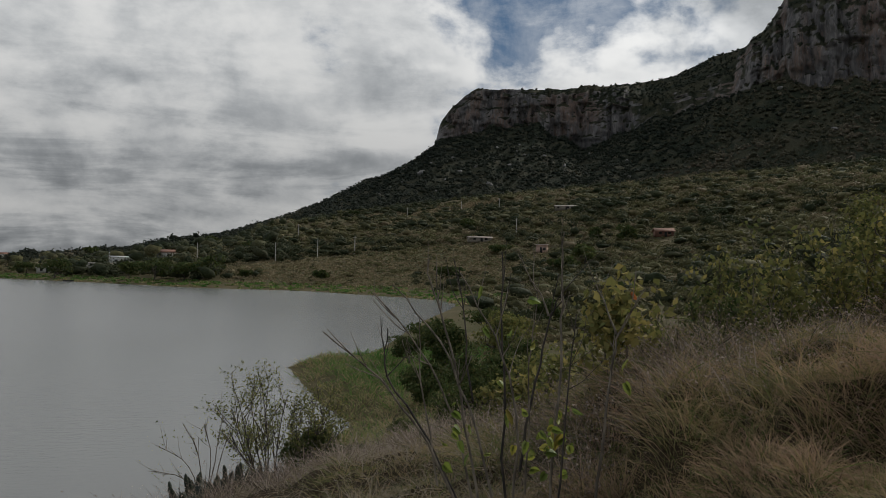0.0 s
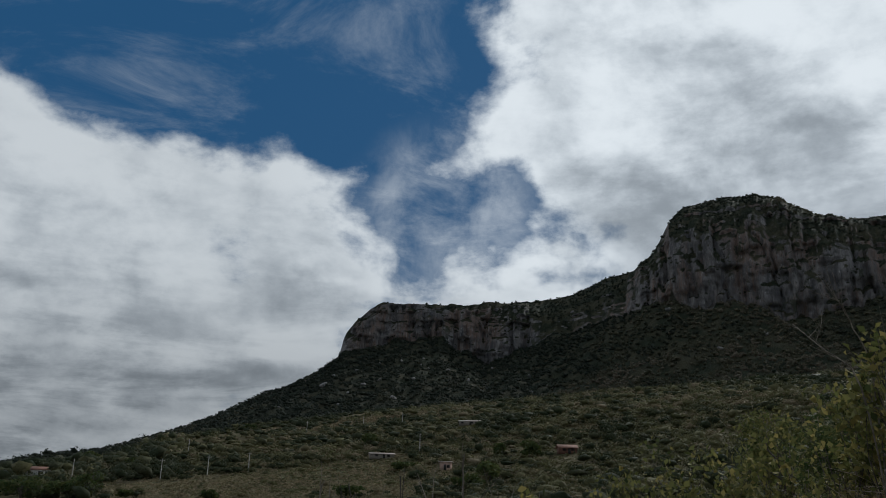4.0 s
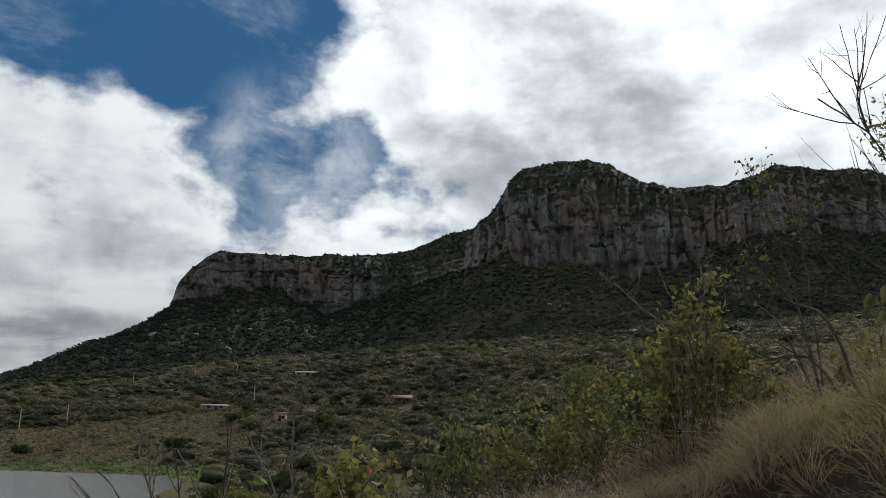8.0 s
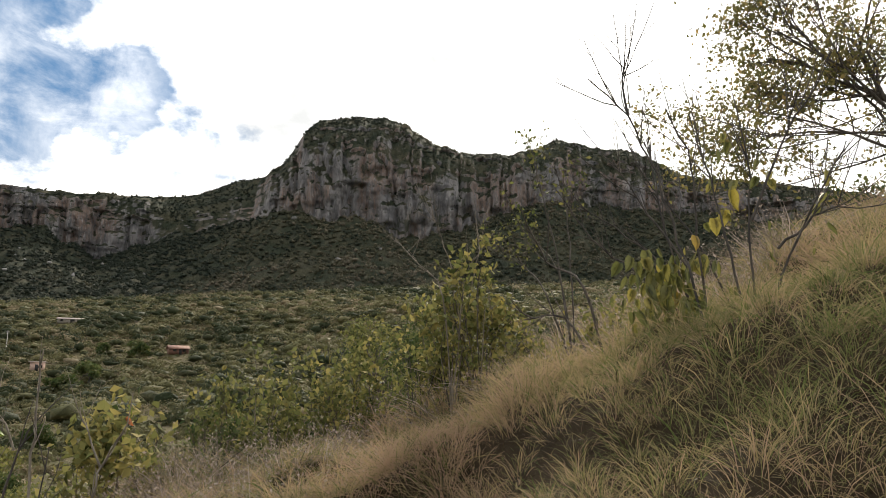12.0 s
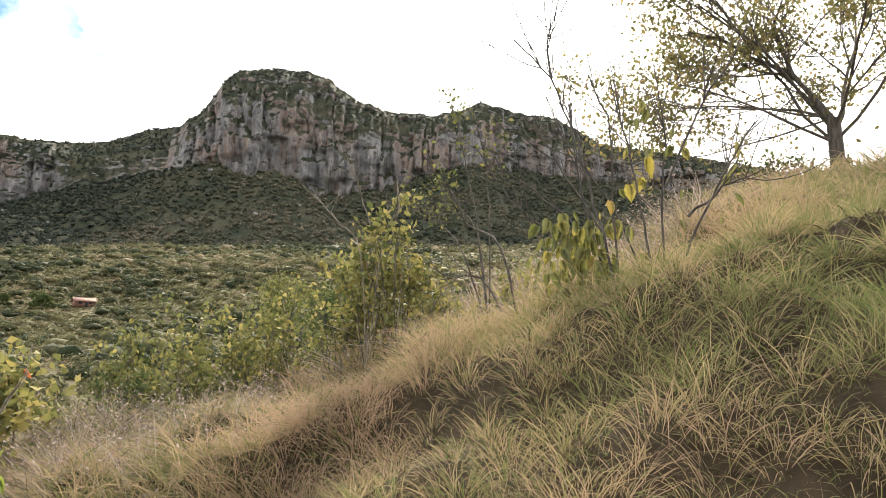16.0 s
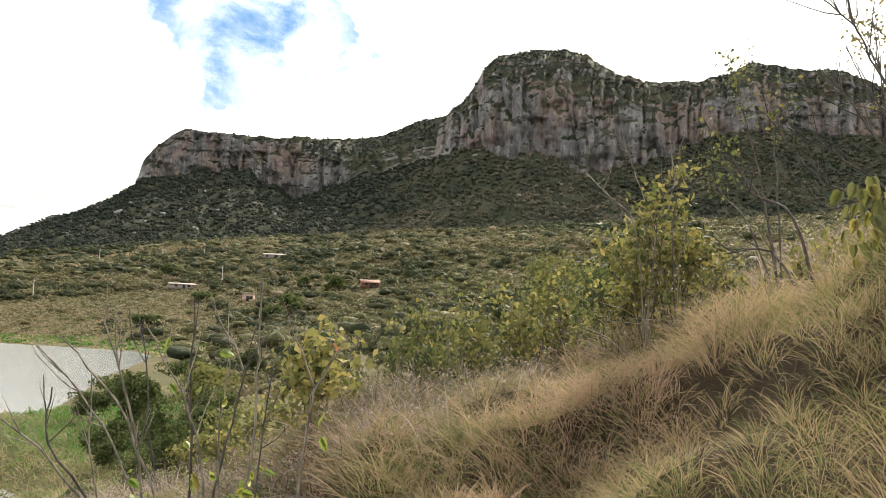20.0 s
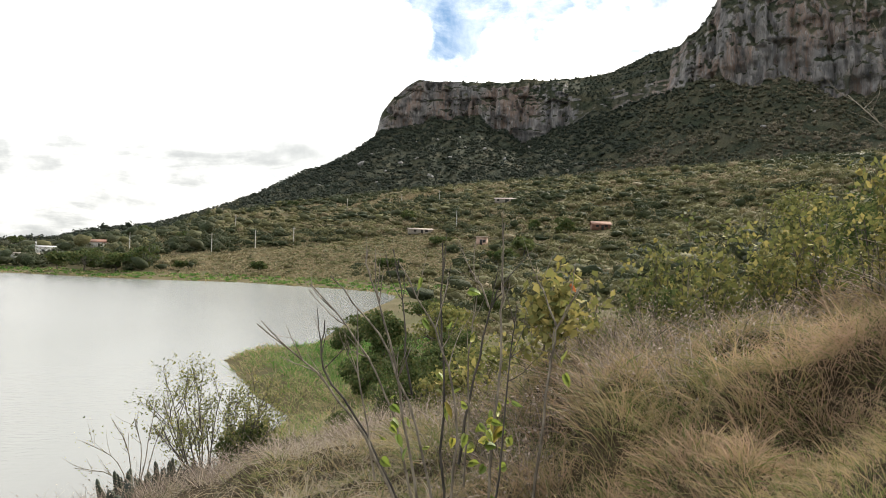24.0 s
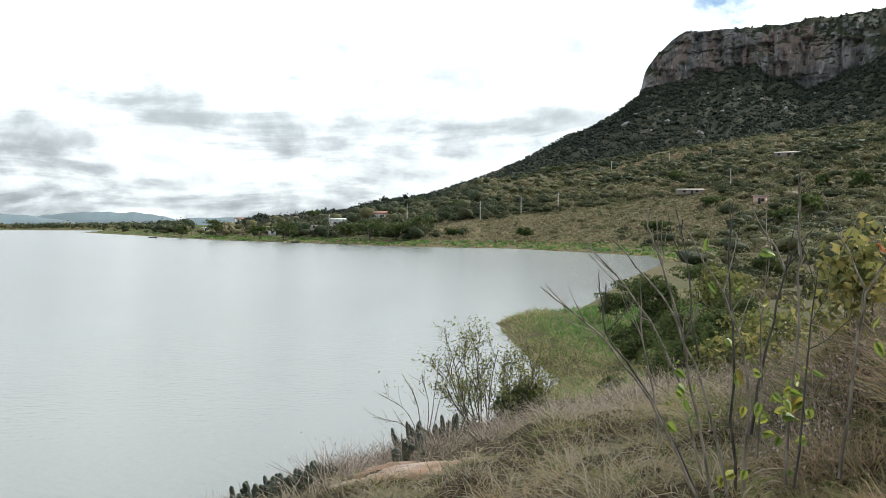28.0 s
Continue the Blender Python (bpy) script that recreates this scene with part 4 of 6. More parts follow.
def bush_tree(name, at, wide, tall, tone, seed, label, mat=None, trunk=0.25, count=900, leaf=0.5):
    """A rounded tree: tapered trunk, limbs, and a crown built of many leaf clumps with gaps."""
    rng = np.random.default_rng(seed)
    t = thing(name, at[0], at[1], at[2], label, "tree" if tall > 2.5 else "bush")
    wood, tips = Heap(), []
    foot = np.array([at[0], at[1], at[2] - 0.15])
    fork(wood, rng, foot, (0.05, 0, 1), tall * 0.55, 0.045 * tall, 2, tips, (4, 5), 0.7, 0.8, 0.08)
    part("trunk", wood.mesh("trunk", BARK), t)
    crown = Heap()
    lobes = 15
    d = unit(rng.normal(size=(lobes, 3)) + np.array([0, 0, 0.5]))
    c = np.array([at[0], at[1], at[2] + tall * (0.5 + trunk * 0.3)]) + d * np.array([wide, wide, tall * 0.40]) * rng.uniform(0.35, 0.85, (lobes, 1))
    rad = rng.uniform(0.20, 0.44, lobes)
    pick = rng.integers(0, lobes, count)
    e = unit(rng.normal(size=(count, 3)) + np.array([0, 0, 0.3]))
    pos = c[pick] + e * (rad[pick] * (0.55 + 0.5 * rng.random(count)))[:, None] * np.array([wide, wide, tall * 0.5])
    leaf_quads(crown, pos, e, leaf * (0.6 + 0.8 * rng.random(count)), np.clip(tone + 0.15 * rng.normal(size=count), 0, 1), rng, 0.8)
    part("crown", crown.mesh("crown", mat or TREE_LEAF), t)
    return t


def stand_at(b, el, lo=25, hi=700):
    return meet(b, el, lo, hi)


for k, (b, el, w, tl, tone, label) in enumerate((
        (12.4, 0.55, 5.0, 6.0, 0.35, "broad round tree in the valley scrub"), (15.2, 2.2, 5, 6.5, 0.1, "dark green tree beside the farmhouse"), (13.2, 2.3, 3.4, 5.5, 0.1, "dark green tree above the pump house"),
        (-29.3, -0.85, 7.5, 9.0, 0.05, "large dark tree on the far shore"), (-31.6, -0.8, 5.0, 5.5, 0.05, "dark tree on the far shore"), (-24.6, -1.12, 7, 7.5, 0.1, "spreading dark tree near the water"),
        (-18.4, -1.2, 7, 8.0, 0.15, "broad green tree below the white house"), (-14.7, -1.0, 7.0, 8.5, 0.08, "big dark tree by the lakeside field"), (-16.4, -1.15, 5, 6.5, 0.25, "green tree by the lakeside field"),
        (-20.0, -1.15, 5, 6.5, 0.2, "green tree below the white house"), (-6.9, -1.0, 2.8, 3.2, 0.1, "dark bush on the green bank"), (-12.2, -0.9, 2.4, 2.8, 0.15, "dark bush at the field's edge")) + (
        (-14.7, 1.95, 5.0, 5.5, 0.1, "tree on the skyline of the spur"), (-22.4, 0.3, 6, 6.5, 0.12, "dark tree among the houses"), (-26.3, -1.0, 5.5, 6, 0.12, "dark tree near the boathouse"),
        (-12.0, 1.0, 4, 5, 0.15, "dark tree on the spur"), (-4.6, 3.7, 4.2, 5.0, 0.08, "dark tree on the open slope"), (3.9, 3.0, 5.0, 5.5, 0.15, "dark round tree above the shed"), (6.4, 1.3, 6, 3.4, 0.12, "dark thicket below the shed"),
        (2.7, -0.6, 5.5, 3.4, 0.08, "dark thicket above the shore"), (10.9, 0.0, 5.0, 4.4, 0.12, "dark bushes below the pump house"))):
    p = stand_at(b, el, 120)
    bush_tree("valley_tree", p, w, tl, tone, 200 + k, label, count=520, leaf=0.95)

for k, (b, d, w, tl, tone, mat, leaf, n, label) in enumerate((
        (9.8, 78, 1.9, 3.4, 0.1, TREE_LEAF, 0.22, 2600, "dense round dark green tree near the cove"), (32.6, 56, 4.2, 9.0, 0.35, BRIGHT_LEAF, 0.22, 3600, "bright green leafy tree behind the slope"),
        (35.8, 48, 3.2, 8.2, 0.05, TREE_LEAF, 0.20, 3200, "dark green tree behind the slope"), (3.9, 30, 1.05, 3.1, 0.16, TREE_LEAF, 0.12, 1300, "dark leafy tree on the bank"),
        (2.3, 44, 2.0, 3.2, 0.15, TREE_LEAF, 0.18, 3000, "dark green tree at the cove's edge"), (6.0, 52, 3.0, 3.4, 0.45, BRIGHT_LEAF, 0.2, 2600, "leafy green bush beside the cove"),
        (12.0, 26, 1.6, 2.4, 0.4, BRIGHT_LEAF, 0.13, 2600, "bright green bush in the hollow"), (15.5, 30, 2.2, 3.0, 0.3, BRIGHT_LEAF, 0.15, 2600, "green bush in the hollow"),
        (20.0, 22, 1.8, 3.0, 0.25, TREE_LEAF, 0.13, 2800, "olive bush behind the grassy slope"), (27.0, 30, 2.4, 3.6, 0.3, TREE_LEAF, 0.16, 2800, "olive bush behind the leafy shrubs"),
        (-6.8, 15.5, 0.75, 1.1, 0.2, TREE_LEAF, 0.09, 1500, "low dark green bush at the bank's edge"), (-3.9, 17, 0.5, 0.7, 0.25, TREE_LEAF, 0.08, 700, "small green bush at the bank's edge")) + (
        (2.4, 27, 0.85, 2.2, 0.18, TREE_LEAF, 0.10, 1000, "dark leafy tree above the green cove"), (0.9, 34, 1.3, 2.0, 0.12, TREE_LEAF, 0.13, 3000, "dark bush beside the green reeds"),
        (7.2, 29, 1.6, 2.2, 0.5, BRIGHT_LEAF, 0.12, 2800, "yellow-green bush above the cove"), (10.2, 35, 2.0, 2.6, 0.4, BRIGHT_LEAF, 0.14, 2800, "olive bush above the cove"),
        (8.5, 20, 1.6, 2.3, 0.35, BRIGHT_LEAF, 0.11, 2400, "yellow-green bush below the slope"),
        (5.2, 36, 1.2, 1.8, 0.1, TREE_LEAF, 0.12, 1800, "dark bush among the reeds"), (6.4, 38, 1.4, 2.2, 0.15, TREE_LEAF, 0.13, 2000, "dark bush among the reeds"), (7.4, 42, 1.8, 2.6, 0.12, TREE_LEAF, 0.14, 2200, "dark green bush behind the reeds"),
        (-0.4, 50, 1.6, 1.9, 0.1, TREE_LEAF, 0.13, 1800, "dark bush at the green cove"), (3.4, 37, 1.1, 1.9, 0.12, TREE_LEAF, 0.12, 1900, "dark bush at the green cove"), (5.4, 31, 1.0, 1.9, 0.15, TREE_LEAF, 0.11, 1900, "dark slender bush above the cove"),
        (3.4, 24, 0.6, 1.0, 0.3, TREE_LEAF, 0.09, 1500, "olive bush on the bank above the cove"), (-0.6, 22, 0.45, 0.6, 0.4, TREE_LEAF, 0.08, 1300, "low olive bush on the bank"), (7.6, 24, 1.2, 2.0, 0.2, TREE_LEAF, 0.10, 2200, "dark bush below the canes"),
        (6.0, 22, 0.9, 1.5, 0.35, BRIGHT_LEAF, 0.09, 1600, "yellow-green bush on the bank"), (1.4, 60, 2.2, 2.4, 0.12, TREE_LEAF, 0.2, 1800, "dark thicket at the water's edge"), (5.6, 66, 2.8, 3.0, 0.15, TREE_LEAF, 0.2, 1800, "dark thicket behind the cove"))):
    home = stand(b, d)
    if b > 32 and b < 36:
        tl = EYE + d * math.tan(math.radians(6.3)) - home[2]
    bush_tree("hollow_tree", home, w, tl, tone, 260 + k, label, mat, 0.2, n, leaf)


# ---- the big tree at the crest of the slope ----
def crest_tree():
    rng = np.random.default_rng(77)
    foot = stand(70.0, 10.3)
    foot[2] -= 0.2
    t = thing("crest_tree", *foot, "spreading thorn tree with a dark trunk and thin foliage", "tree")
    wood, tips = Heap(), []
    trunk = np.array([foot, foot + (0, 0, 0.7), foot + (-0.08, 0, 1.2)])
    tube(wood, trunk, [0.12, 0.09, 0.08], 9)
    part("trunk", wood.mesh("trunk", BARK), t)
    side = np.array([-math.cos(math.radians(70)), math.sin(math.radians(70)), 0.0])
    for k, (along_, up_, toward, length, rad) in enumerate((
            (0.95, 0.75, 0.1, 2.5, 0.075), (0.35, 1.0, -0.2, 2.5, 0.085), (-0.5, 1.0, 0.2, 2.4, 0.08), (1.0, 0.30, 0.0, 2.5, 0.045), (0.7, 0.95, 0.6, 2.3, 0.06), (-0.9, 0.6, -0.3, 2.2, 0.06),
            (1.0, 0.10, 0.3, 2.2, 0.035), (0.1, 0.9, -0.8, 2.2, 0.06), (1.0, 0.50, -0.4, 2.6, 0.05), (0.9, 0.18, -0.5, 2.3, 0.035), (0.55, 0.75, 0.0, 2.7, 0.06), (0.8, 1.0, -0.2, 2.7, 0.055))):
        limb = Heap()
        d = side * along_ + np.array([0, 0, up_]) + polar(70, 1) * toward * 0.8
        fork(limb, rng, trunk[-1] - (0, 0, 0.15 * (k % 3)), d, length * 0.85, rad * 0.39, 3, tips, (4, 6), 0.54, 0.60, 0.0, 0.16, 6)
        part("limb", limb.mesh("limb", BARK), t)
    crown = Heap()
    tips = np.array(tips)
    tips = tips[rng.random(len(tips)) < 0.60]
    n = 4
    pos = np.repeat(tips, n, 0) + rng.normal(size=(len(tips) * n, 3)) * 0.085
    leaf_quads(crown, pos, rng.normal(size=pos.shape), 0.060 * (0.6 + 0.8 * rng.random(len(pos))), np.clip(0.45 + 0.25 * rng.normal(size=len(pos)), 0, 1), rng, 0.6, 0.5)
    part("crown", crown.mesh("crown", CREST_LEAF), t)


crest_tree()


# ---- leaves big enough to tell apart ----
def leaf_shape(name, mat):
    """A heart-shaped blade, folded along its rib, hanging from its stalk at the origin."""
    out = [(0.0, 0.0), (0.30, 0.06), (0.46, -0.22), (0.42, -0.52), (0.22, -0.82), (0.0, -1.06)]
    v = [(0.0, 0.0, 0.0), (0.0, 0.10, -0.25), (0.0, 0.13, -0.55), (0.0, 0.02, -0.85), (0.0, -0.14, -1.06)]
    f = []
    for s in (1, -1):
        i = len(v)
        v += [(s * x, -0.04 - 0.10 * x * x, z) for x, z in out[1:5]]
        f += [(0, i, i + 1, 1), (1, i + 1, i + 2, 2), (2, i + 2, i + 3, 3), (3, i + 3, 4, 4)][:3] + [(3, i + 3, 4)]
    me = bpy.data.meshes.new(name)
    me.from_pydata(v, [], f)
    me.materials.append(mat)
    me.shade_smooth()
    return me


def broad_leaf_material(name, a_, b_, c_):
    m, n, p, w = material(name)
    chance = n.add("ShaderNodeObjectInfo").outputs["Random"]
    c = n.mix(n.span(chance, 0.0, 0.7), a_, b_)
    c = n.mix(n.span(chance, 0.75, 1.0), c, c_)
    c = n.mix(n.span(n.noise(w, 4, 5), 0.5, 0.72), c, tuple(x * 0.6 for x in a_))
    n.put(c, p.inputs["Base Color"])
    p.inputs["Roughness"].default_value = 0.55
    thin = n.add("ShaderNodeBsdfTranslucent")
    n.put(c, thin.inputs["Color"])
    blend = n.add("ShaderNodeMixShader", i_Fac=0.45)
    n.put(p.outputs[0], blend.inputs[1]), n.put(thin.outputs[0], blend.inputs[2])
    n.put(blend.outputs[0], [k for k in n.t.nodes if k.type == "OUTPUT_MATERIAL"][0].inputs["Surface"])
    return m


BROAD = leaf_shape("leaf", broad_leaf_material("broad_leaf", (0.15, 0.21, 0.042), (0.28, 0.32, 0.06), (0.42, 0.38, 0.07)))
OLIVE = leaf_shape("leaf", broad_leaf_material("olive_leaf", (0.110, 0.118, 0.034), (0.19, 0.18, 0.050), (0.28, 0.235, 0.06)))
YELLOW = leaf_shape("leaf", broad_leaf_material("yellow_leaf", (0.29, 0.235, 0.045), (0.33, 0.275, 0.06), (0.30, 0.20, 0.04)))
ORANGE = leaf_shape("leaf", broad_leaf_material("orange_leaf", (0.45, 0.14, 0.05), (0.5, 0.18, 0.06), (0.4, 0.12, 0.04)))


STEMS = {}


def hang(parent, shape, at, size, rng, tilt=40, reach=0.10):
    """A leaf on a short stalk, on the stem that passes nearest to the place given."""
    at, holder = np.asarray(at, float), parent
    if parent.name in STEMS:
        gaps = [np.linalg.norm(pts - at, axis=1) for _, pts in STEMS[parent.name]]
        best = min(range(len(gaps)), key=lambda q: gaps[q].min())
        holder, pts = STEMS[parent.name][best]
        near_ = pts[int(gaps[best].argmin())]
        away = at - near_
        at = near_ + away * min(1.0, reach / (np.linalg.norm(away) + 1e-6))
    ob = new("leaf", shape)
    ob.parent = holder
    if holder is parent:
        ob.matrix_parent_inverse = parent.matrix_basis.inverted()
    ob.matrix_basis = pose(*at, rng.uniform(-tilt, tilt), rng.uniform(-tilt, tilt), rng.uniform(0, 360)) @ Matrix.Diagonal((size * 0.78, size, size, 1))
    return ob


def cane(parent, mat, rng, line, radius, twigs=3, twig_len=0.35, tips=None):
    """A stem along a few guide places, rounded between them, with forked bare twigs near its end."""
    g = np.array(line)
    t = np.linspace(0, len(g) - 1, 4 * (len(g) - 1) + 1)
    pts = np.stack([np.interp(t, np.arange(len(g)), g[:, k]) for k in range(3)], -1)
    for _ in range(2):
        pts[1:-1] = 0.25 * pts[:-2] + 0.5 * pts[1:-1] + 0.25 * pts[2:]
    pts[1:-1] += rng.normal(size=pts[1:-1].shape) * 0.006
    h = Heap()
    tube(h, pts, np.linspace(radius, radius * 0.42, len(pts)), 6)
    for _ in range(twigs):
        k = rng.integers(len(pts) // 2, len(pts) - 1)
        d = unit(unit(pts[k + 1] - pts[k]) + 0.45 * rng.normal(size=3) + np.array([0, 0, 0.25]))
        fork(h, rng, pts[k], d, twig_len * rng.uniform(0.5, 1.2), radius * 0.45, int(rng.random() < 0.5), [] if tips is None else tips, (1, 2), 0.5, 0.5, 0.1, 0.08)
    STEMS.setdefault(parent.name, []).append((part("stem", h.mesh("stem", mat), parent), pts))
    return pts


# ---- bare canes close by ----
def cane_shrub():
    rng = np.random.default_rng(5)
    foot = stand(6.0, 4.3)
    s = thing("cane_shrub", *foot, "tall bare grey canes with a few yellow-green heart-shaped leaves", "shrub")
    D = 4.3
    rows = [[(5.0, -17.8), (1.0, -12.0), (-2.3, -7.9), (-6.6, -4.7)], [(5.0, -17.8), (1.2, -12.2), (-2.2, -7.7), (-1.9, -4.4)], [(5.4, -17.8), (3.3, -11.0), (0.6, -5.6), (-3.0, -1.8)],
            [(5.6, -17.8), (4.0, -11.0), (2.3, -4.0), (0.9, -0.6), (1.2, 1.0)], [(7.0, -17.0), (6.8, -8.0), (6.5, -3.5), (6.4, 1.4)], [(6.8, -18.0), (5.0, -11.5), (2.0, -5.0), (-1.6, -1.2)]] + [
            [(7.6, -17.5), (7.8, -10.0), (6.3, -5.0), (3.2, 0.0)], [(8.0, -12.5), (9.0, -8.0), (9.9, -3.2), (11.0, -1.0)], [(9.9, -3.2), (9.2, -1.4), (8.4, -0.6)], [(10.2, -15.5), (10.9, -6.0), (10.8, -1.0), (10.9, 3.0)],
            [(10.6, -15.5), (11.4, -8.0), (11.9, -3.0)], [(13.4, -14.6), (14.2, -9.0), (14.8, -4.4), (16.2, -1.8)], [(14.8, -4.4), (13.9, -2.2), (13.3, -0.6)], [(4.5, -9.5), (3.6, -4.0), (3.3, 0.2)],
            [(8.4, -14.0), (8.6, -6.0), (9.0, -2.6)], [(2.0, -13.5), (0.6, -8.0), (0.4, -3.4)]]
    for k, row in enumerate(rows):
        d = D + 0.12 * ((k * 7) % 5 - 2)
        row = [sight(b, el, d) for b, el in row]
        if len(row) > 3 or row[0][2] < 6.1:
            row[0][2] -= 0.15
        cane(s, SMOKY_BARK if k % 3 == 1 else PALE_BARK, rng, row, 0.0088 if len(row) > 3 else 0.0062, 4, 0.28)
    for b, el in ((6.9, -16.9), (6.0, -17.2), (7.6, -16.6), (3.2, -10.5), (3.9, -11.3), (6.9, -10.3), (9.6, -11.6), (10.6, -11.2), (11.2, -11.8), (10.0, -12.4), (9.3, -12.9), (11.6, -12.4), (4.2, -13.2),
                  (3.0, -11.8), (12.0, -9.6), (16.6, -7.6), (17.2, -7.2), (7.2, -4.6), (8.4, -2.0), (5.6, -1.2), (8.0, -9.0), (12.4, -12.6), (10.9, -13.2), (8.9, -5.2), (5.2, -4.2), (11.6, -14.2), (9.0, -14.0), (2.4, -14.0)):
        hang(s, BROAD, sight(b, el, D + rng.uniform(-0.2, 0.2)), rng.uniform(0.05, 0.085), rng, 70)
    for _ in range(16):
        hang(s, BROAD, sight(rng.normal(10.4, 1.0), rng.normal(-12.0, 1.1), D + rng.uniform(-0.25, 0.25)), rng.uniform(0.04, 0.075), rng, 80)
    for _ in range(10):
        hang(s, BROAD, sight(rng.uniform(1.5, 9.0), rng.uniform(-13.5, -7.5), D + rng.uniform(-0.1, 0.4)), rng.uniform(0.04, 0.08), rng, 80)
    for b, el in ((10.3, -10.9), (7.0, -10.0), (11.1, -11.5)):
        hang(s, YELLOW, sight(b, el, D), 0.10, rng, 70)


cane_shrub()


def hanging_shrub():
    """The bare-branched shrub on the slope whose last leaves hang yellow."""
    rng = np.random.default_rng(9)
    D = 4.4
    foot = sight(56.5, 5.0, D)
    s = thing("hanging_leaf_shrub", foot[0], foot[1], height_at(foot[0], foot[1]), "leggy bare shrub with drooping olive and yellow leaves", "shrub")
    rows = [[(56.0, 4.5), (54.6, 9.0), (52.8, 15.5), (51.0, 19.8), (48.2, 22.4)], [(51.0, 19.8), (50.6, 21.5), (50.9, 23.5)], [(56.2, 4.5), (54.0, 8.0), (50.5, 11.5), (47.0, 13.8)],
            [(58.4, 5.0), (57.4, 10.0), (56.4, 15.0), (55.2, 19.5)], [(58.8, 5.0), (58.6, 11.0), (58.9, 16.0), (58.2, 20.5)], [(59.2, 5.0), (61.0, 9.5), (63.6, 14.4), (65.0, 16.5)]] + [
            [(55.8, 4.5), (55.2, 11.0), (55.4, 16.0), (53.6, 20.0)], [(57.6, 5.0), (56.0, 9.5), (53.4, 13.6), (51.6, 16.0)], [(60.4, 10.0), (62.6, 12.0), (64.6, 12.6)],
            [(54.6, 9.0), (52.0, 13.0), (49.6, 17.0)], [(58.9, 12.0), (61.2, 17.0), (62.6, 19.5)], [(55.4, 5.0), (53.0, 12.0), (52.2, 18.0)], [(55.0, 5.0), (51.0, 9.0), (48.0, 11.0), (45.5, 15.0)]]
    tips = []
    for k, row in enumerate(rows):
        d = D + 0.15 * ((k * 7) % 5 - 2)
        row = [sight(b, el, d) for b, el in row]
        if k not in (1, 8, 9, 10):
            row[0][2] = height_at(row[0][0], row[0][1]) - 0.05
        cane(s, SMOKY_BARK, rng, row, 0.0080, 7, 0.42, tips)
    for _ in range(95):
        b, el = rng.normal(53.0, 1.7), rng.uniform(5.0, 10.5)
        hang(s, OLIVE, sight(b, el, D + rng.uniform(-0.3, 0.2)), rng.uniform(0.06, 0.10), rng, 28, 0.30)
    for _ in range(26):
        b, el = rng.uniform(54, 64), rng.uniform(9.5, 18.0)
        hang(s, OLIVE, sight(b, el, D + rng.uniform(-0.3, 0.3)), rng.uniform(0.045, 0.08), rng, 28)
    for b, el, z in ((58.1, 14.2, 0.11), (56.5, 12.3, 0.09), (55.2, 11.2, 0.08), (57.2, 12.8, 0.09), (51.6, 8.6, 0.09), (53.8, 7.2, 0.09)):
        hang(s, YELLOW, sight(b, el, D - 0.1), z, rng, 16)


hanging_shrub()


def leafy_shrub(b, d, tall, wide, seed, label, leaf=0.05, stems=9, tone=0.4, per=5, bare=0.12, yellow=0, mat=None, group="leafy shrubs on the slope"):
    """Many upright stems from one foot, twigs set with small leaves."""
    rng = np.random.default_rng(seed)
    foot = stand(b, d)
    s = thing("leafy_shrub", *foot, label, "shrub", group)
    crown = Heap()
    for k in range(stems):
        tips, wood = [], Heap()
        a = rng.uniform(0, 2 * np.pi)
        lean = wide / tall * rng.uniform(0.1, 0.9)
        root = foot + np.array([math.cos(a), math.sin(a), 0]) * wide * 0.18 * rng.random() - (0, 0, 0.08)
        fork(wood, rng, root, (math.cos(a) * lean, math.sin(a) * lean, 1.0), tall * rng.uniform(0.45, 0.82), 0.004 + 0.0016 * tall, 2 if tall > 1.0 else 1, tips, (3, 5), 0.38, 0.5, 0.10, 0.10)
        part("stem", wood.mesh("stem", BARK if k % 4 else PALE_BARK), s)
        tips = np.array(tips)
        tips = tips[rng.random(len(tips)) > bare]
        pos = np.repeat(tips, per, 0) + rng.normal(size=(len(tips) * per, 3)) * leaf * 0.9
        leaf_quads(crown, pos, rng.normal(size=pos.shape) + (0, 0, 0.3), leaf * (0.6 + 0.8 * rng.random(len(pos))), np.clip(tone + 0.32 * rng.normal(size=len(pos)), 0, 1), rng, 0.62, 0.6)
    part("foliage", crown.mesh("foliage", mat or BRIGHT_LEAF), s)
    for _ in range(yellow):
        p = foot + np.array([rng.normal() * wide * 0.4, rng.normal() * wide * 0.4, tall * rng.uniform(0.3, 0.95)])
        hang(s, YELLOW, p, 0.06, rng, 40)
    return s


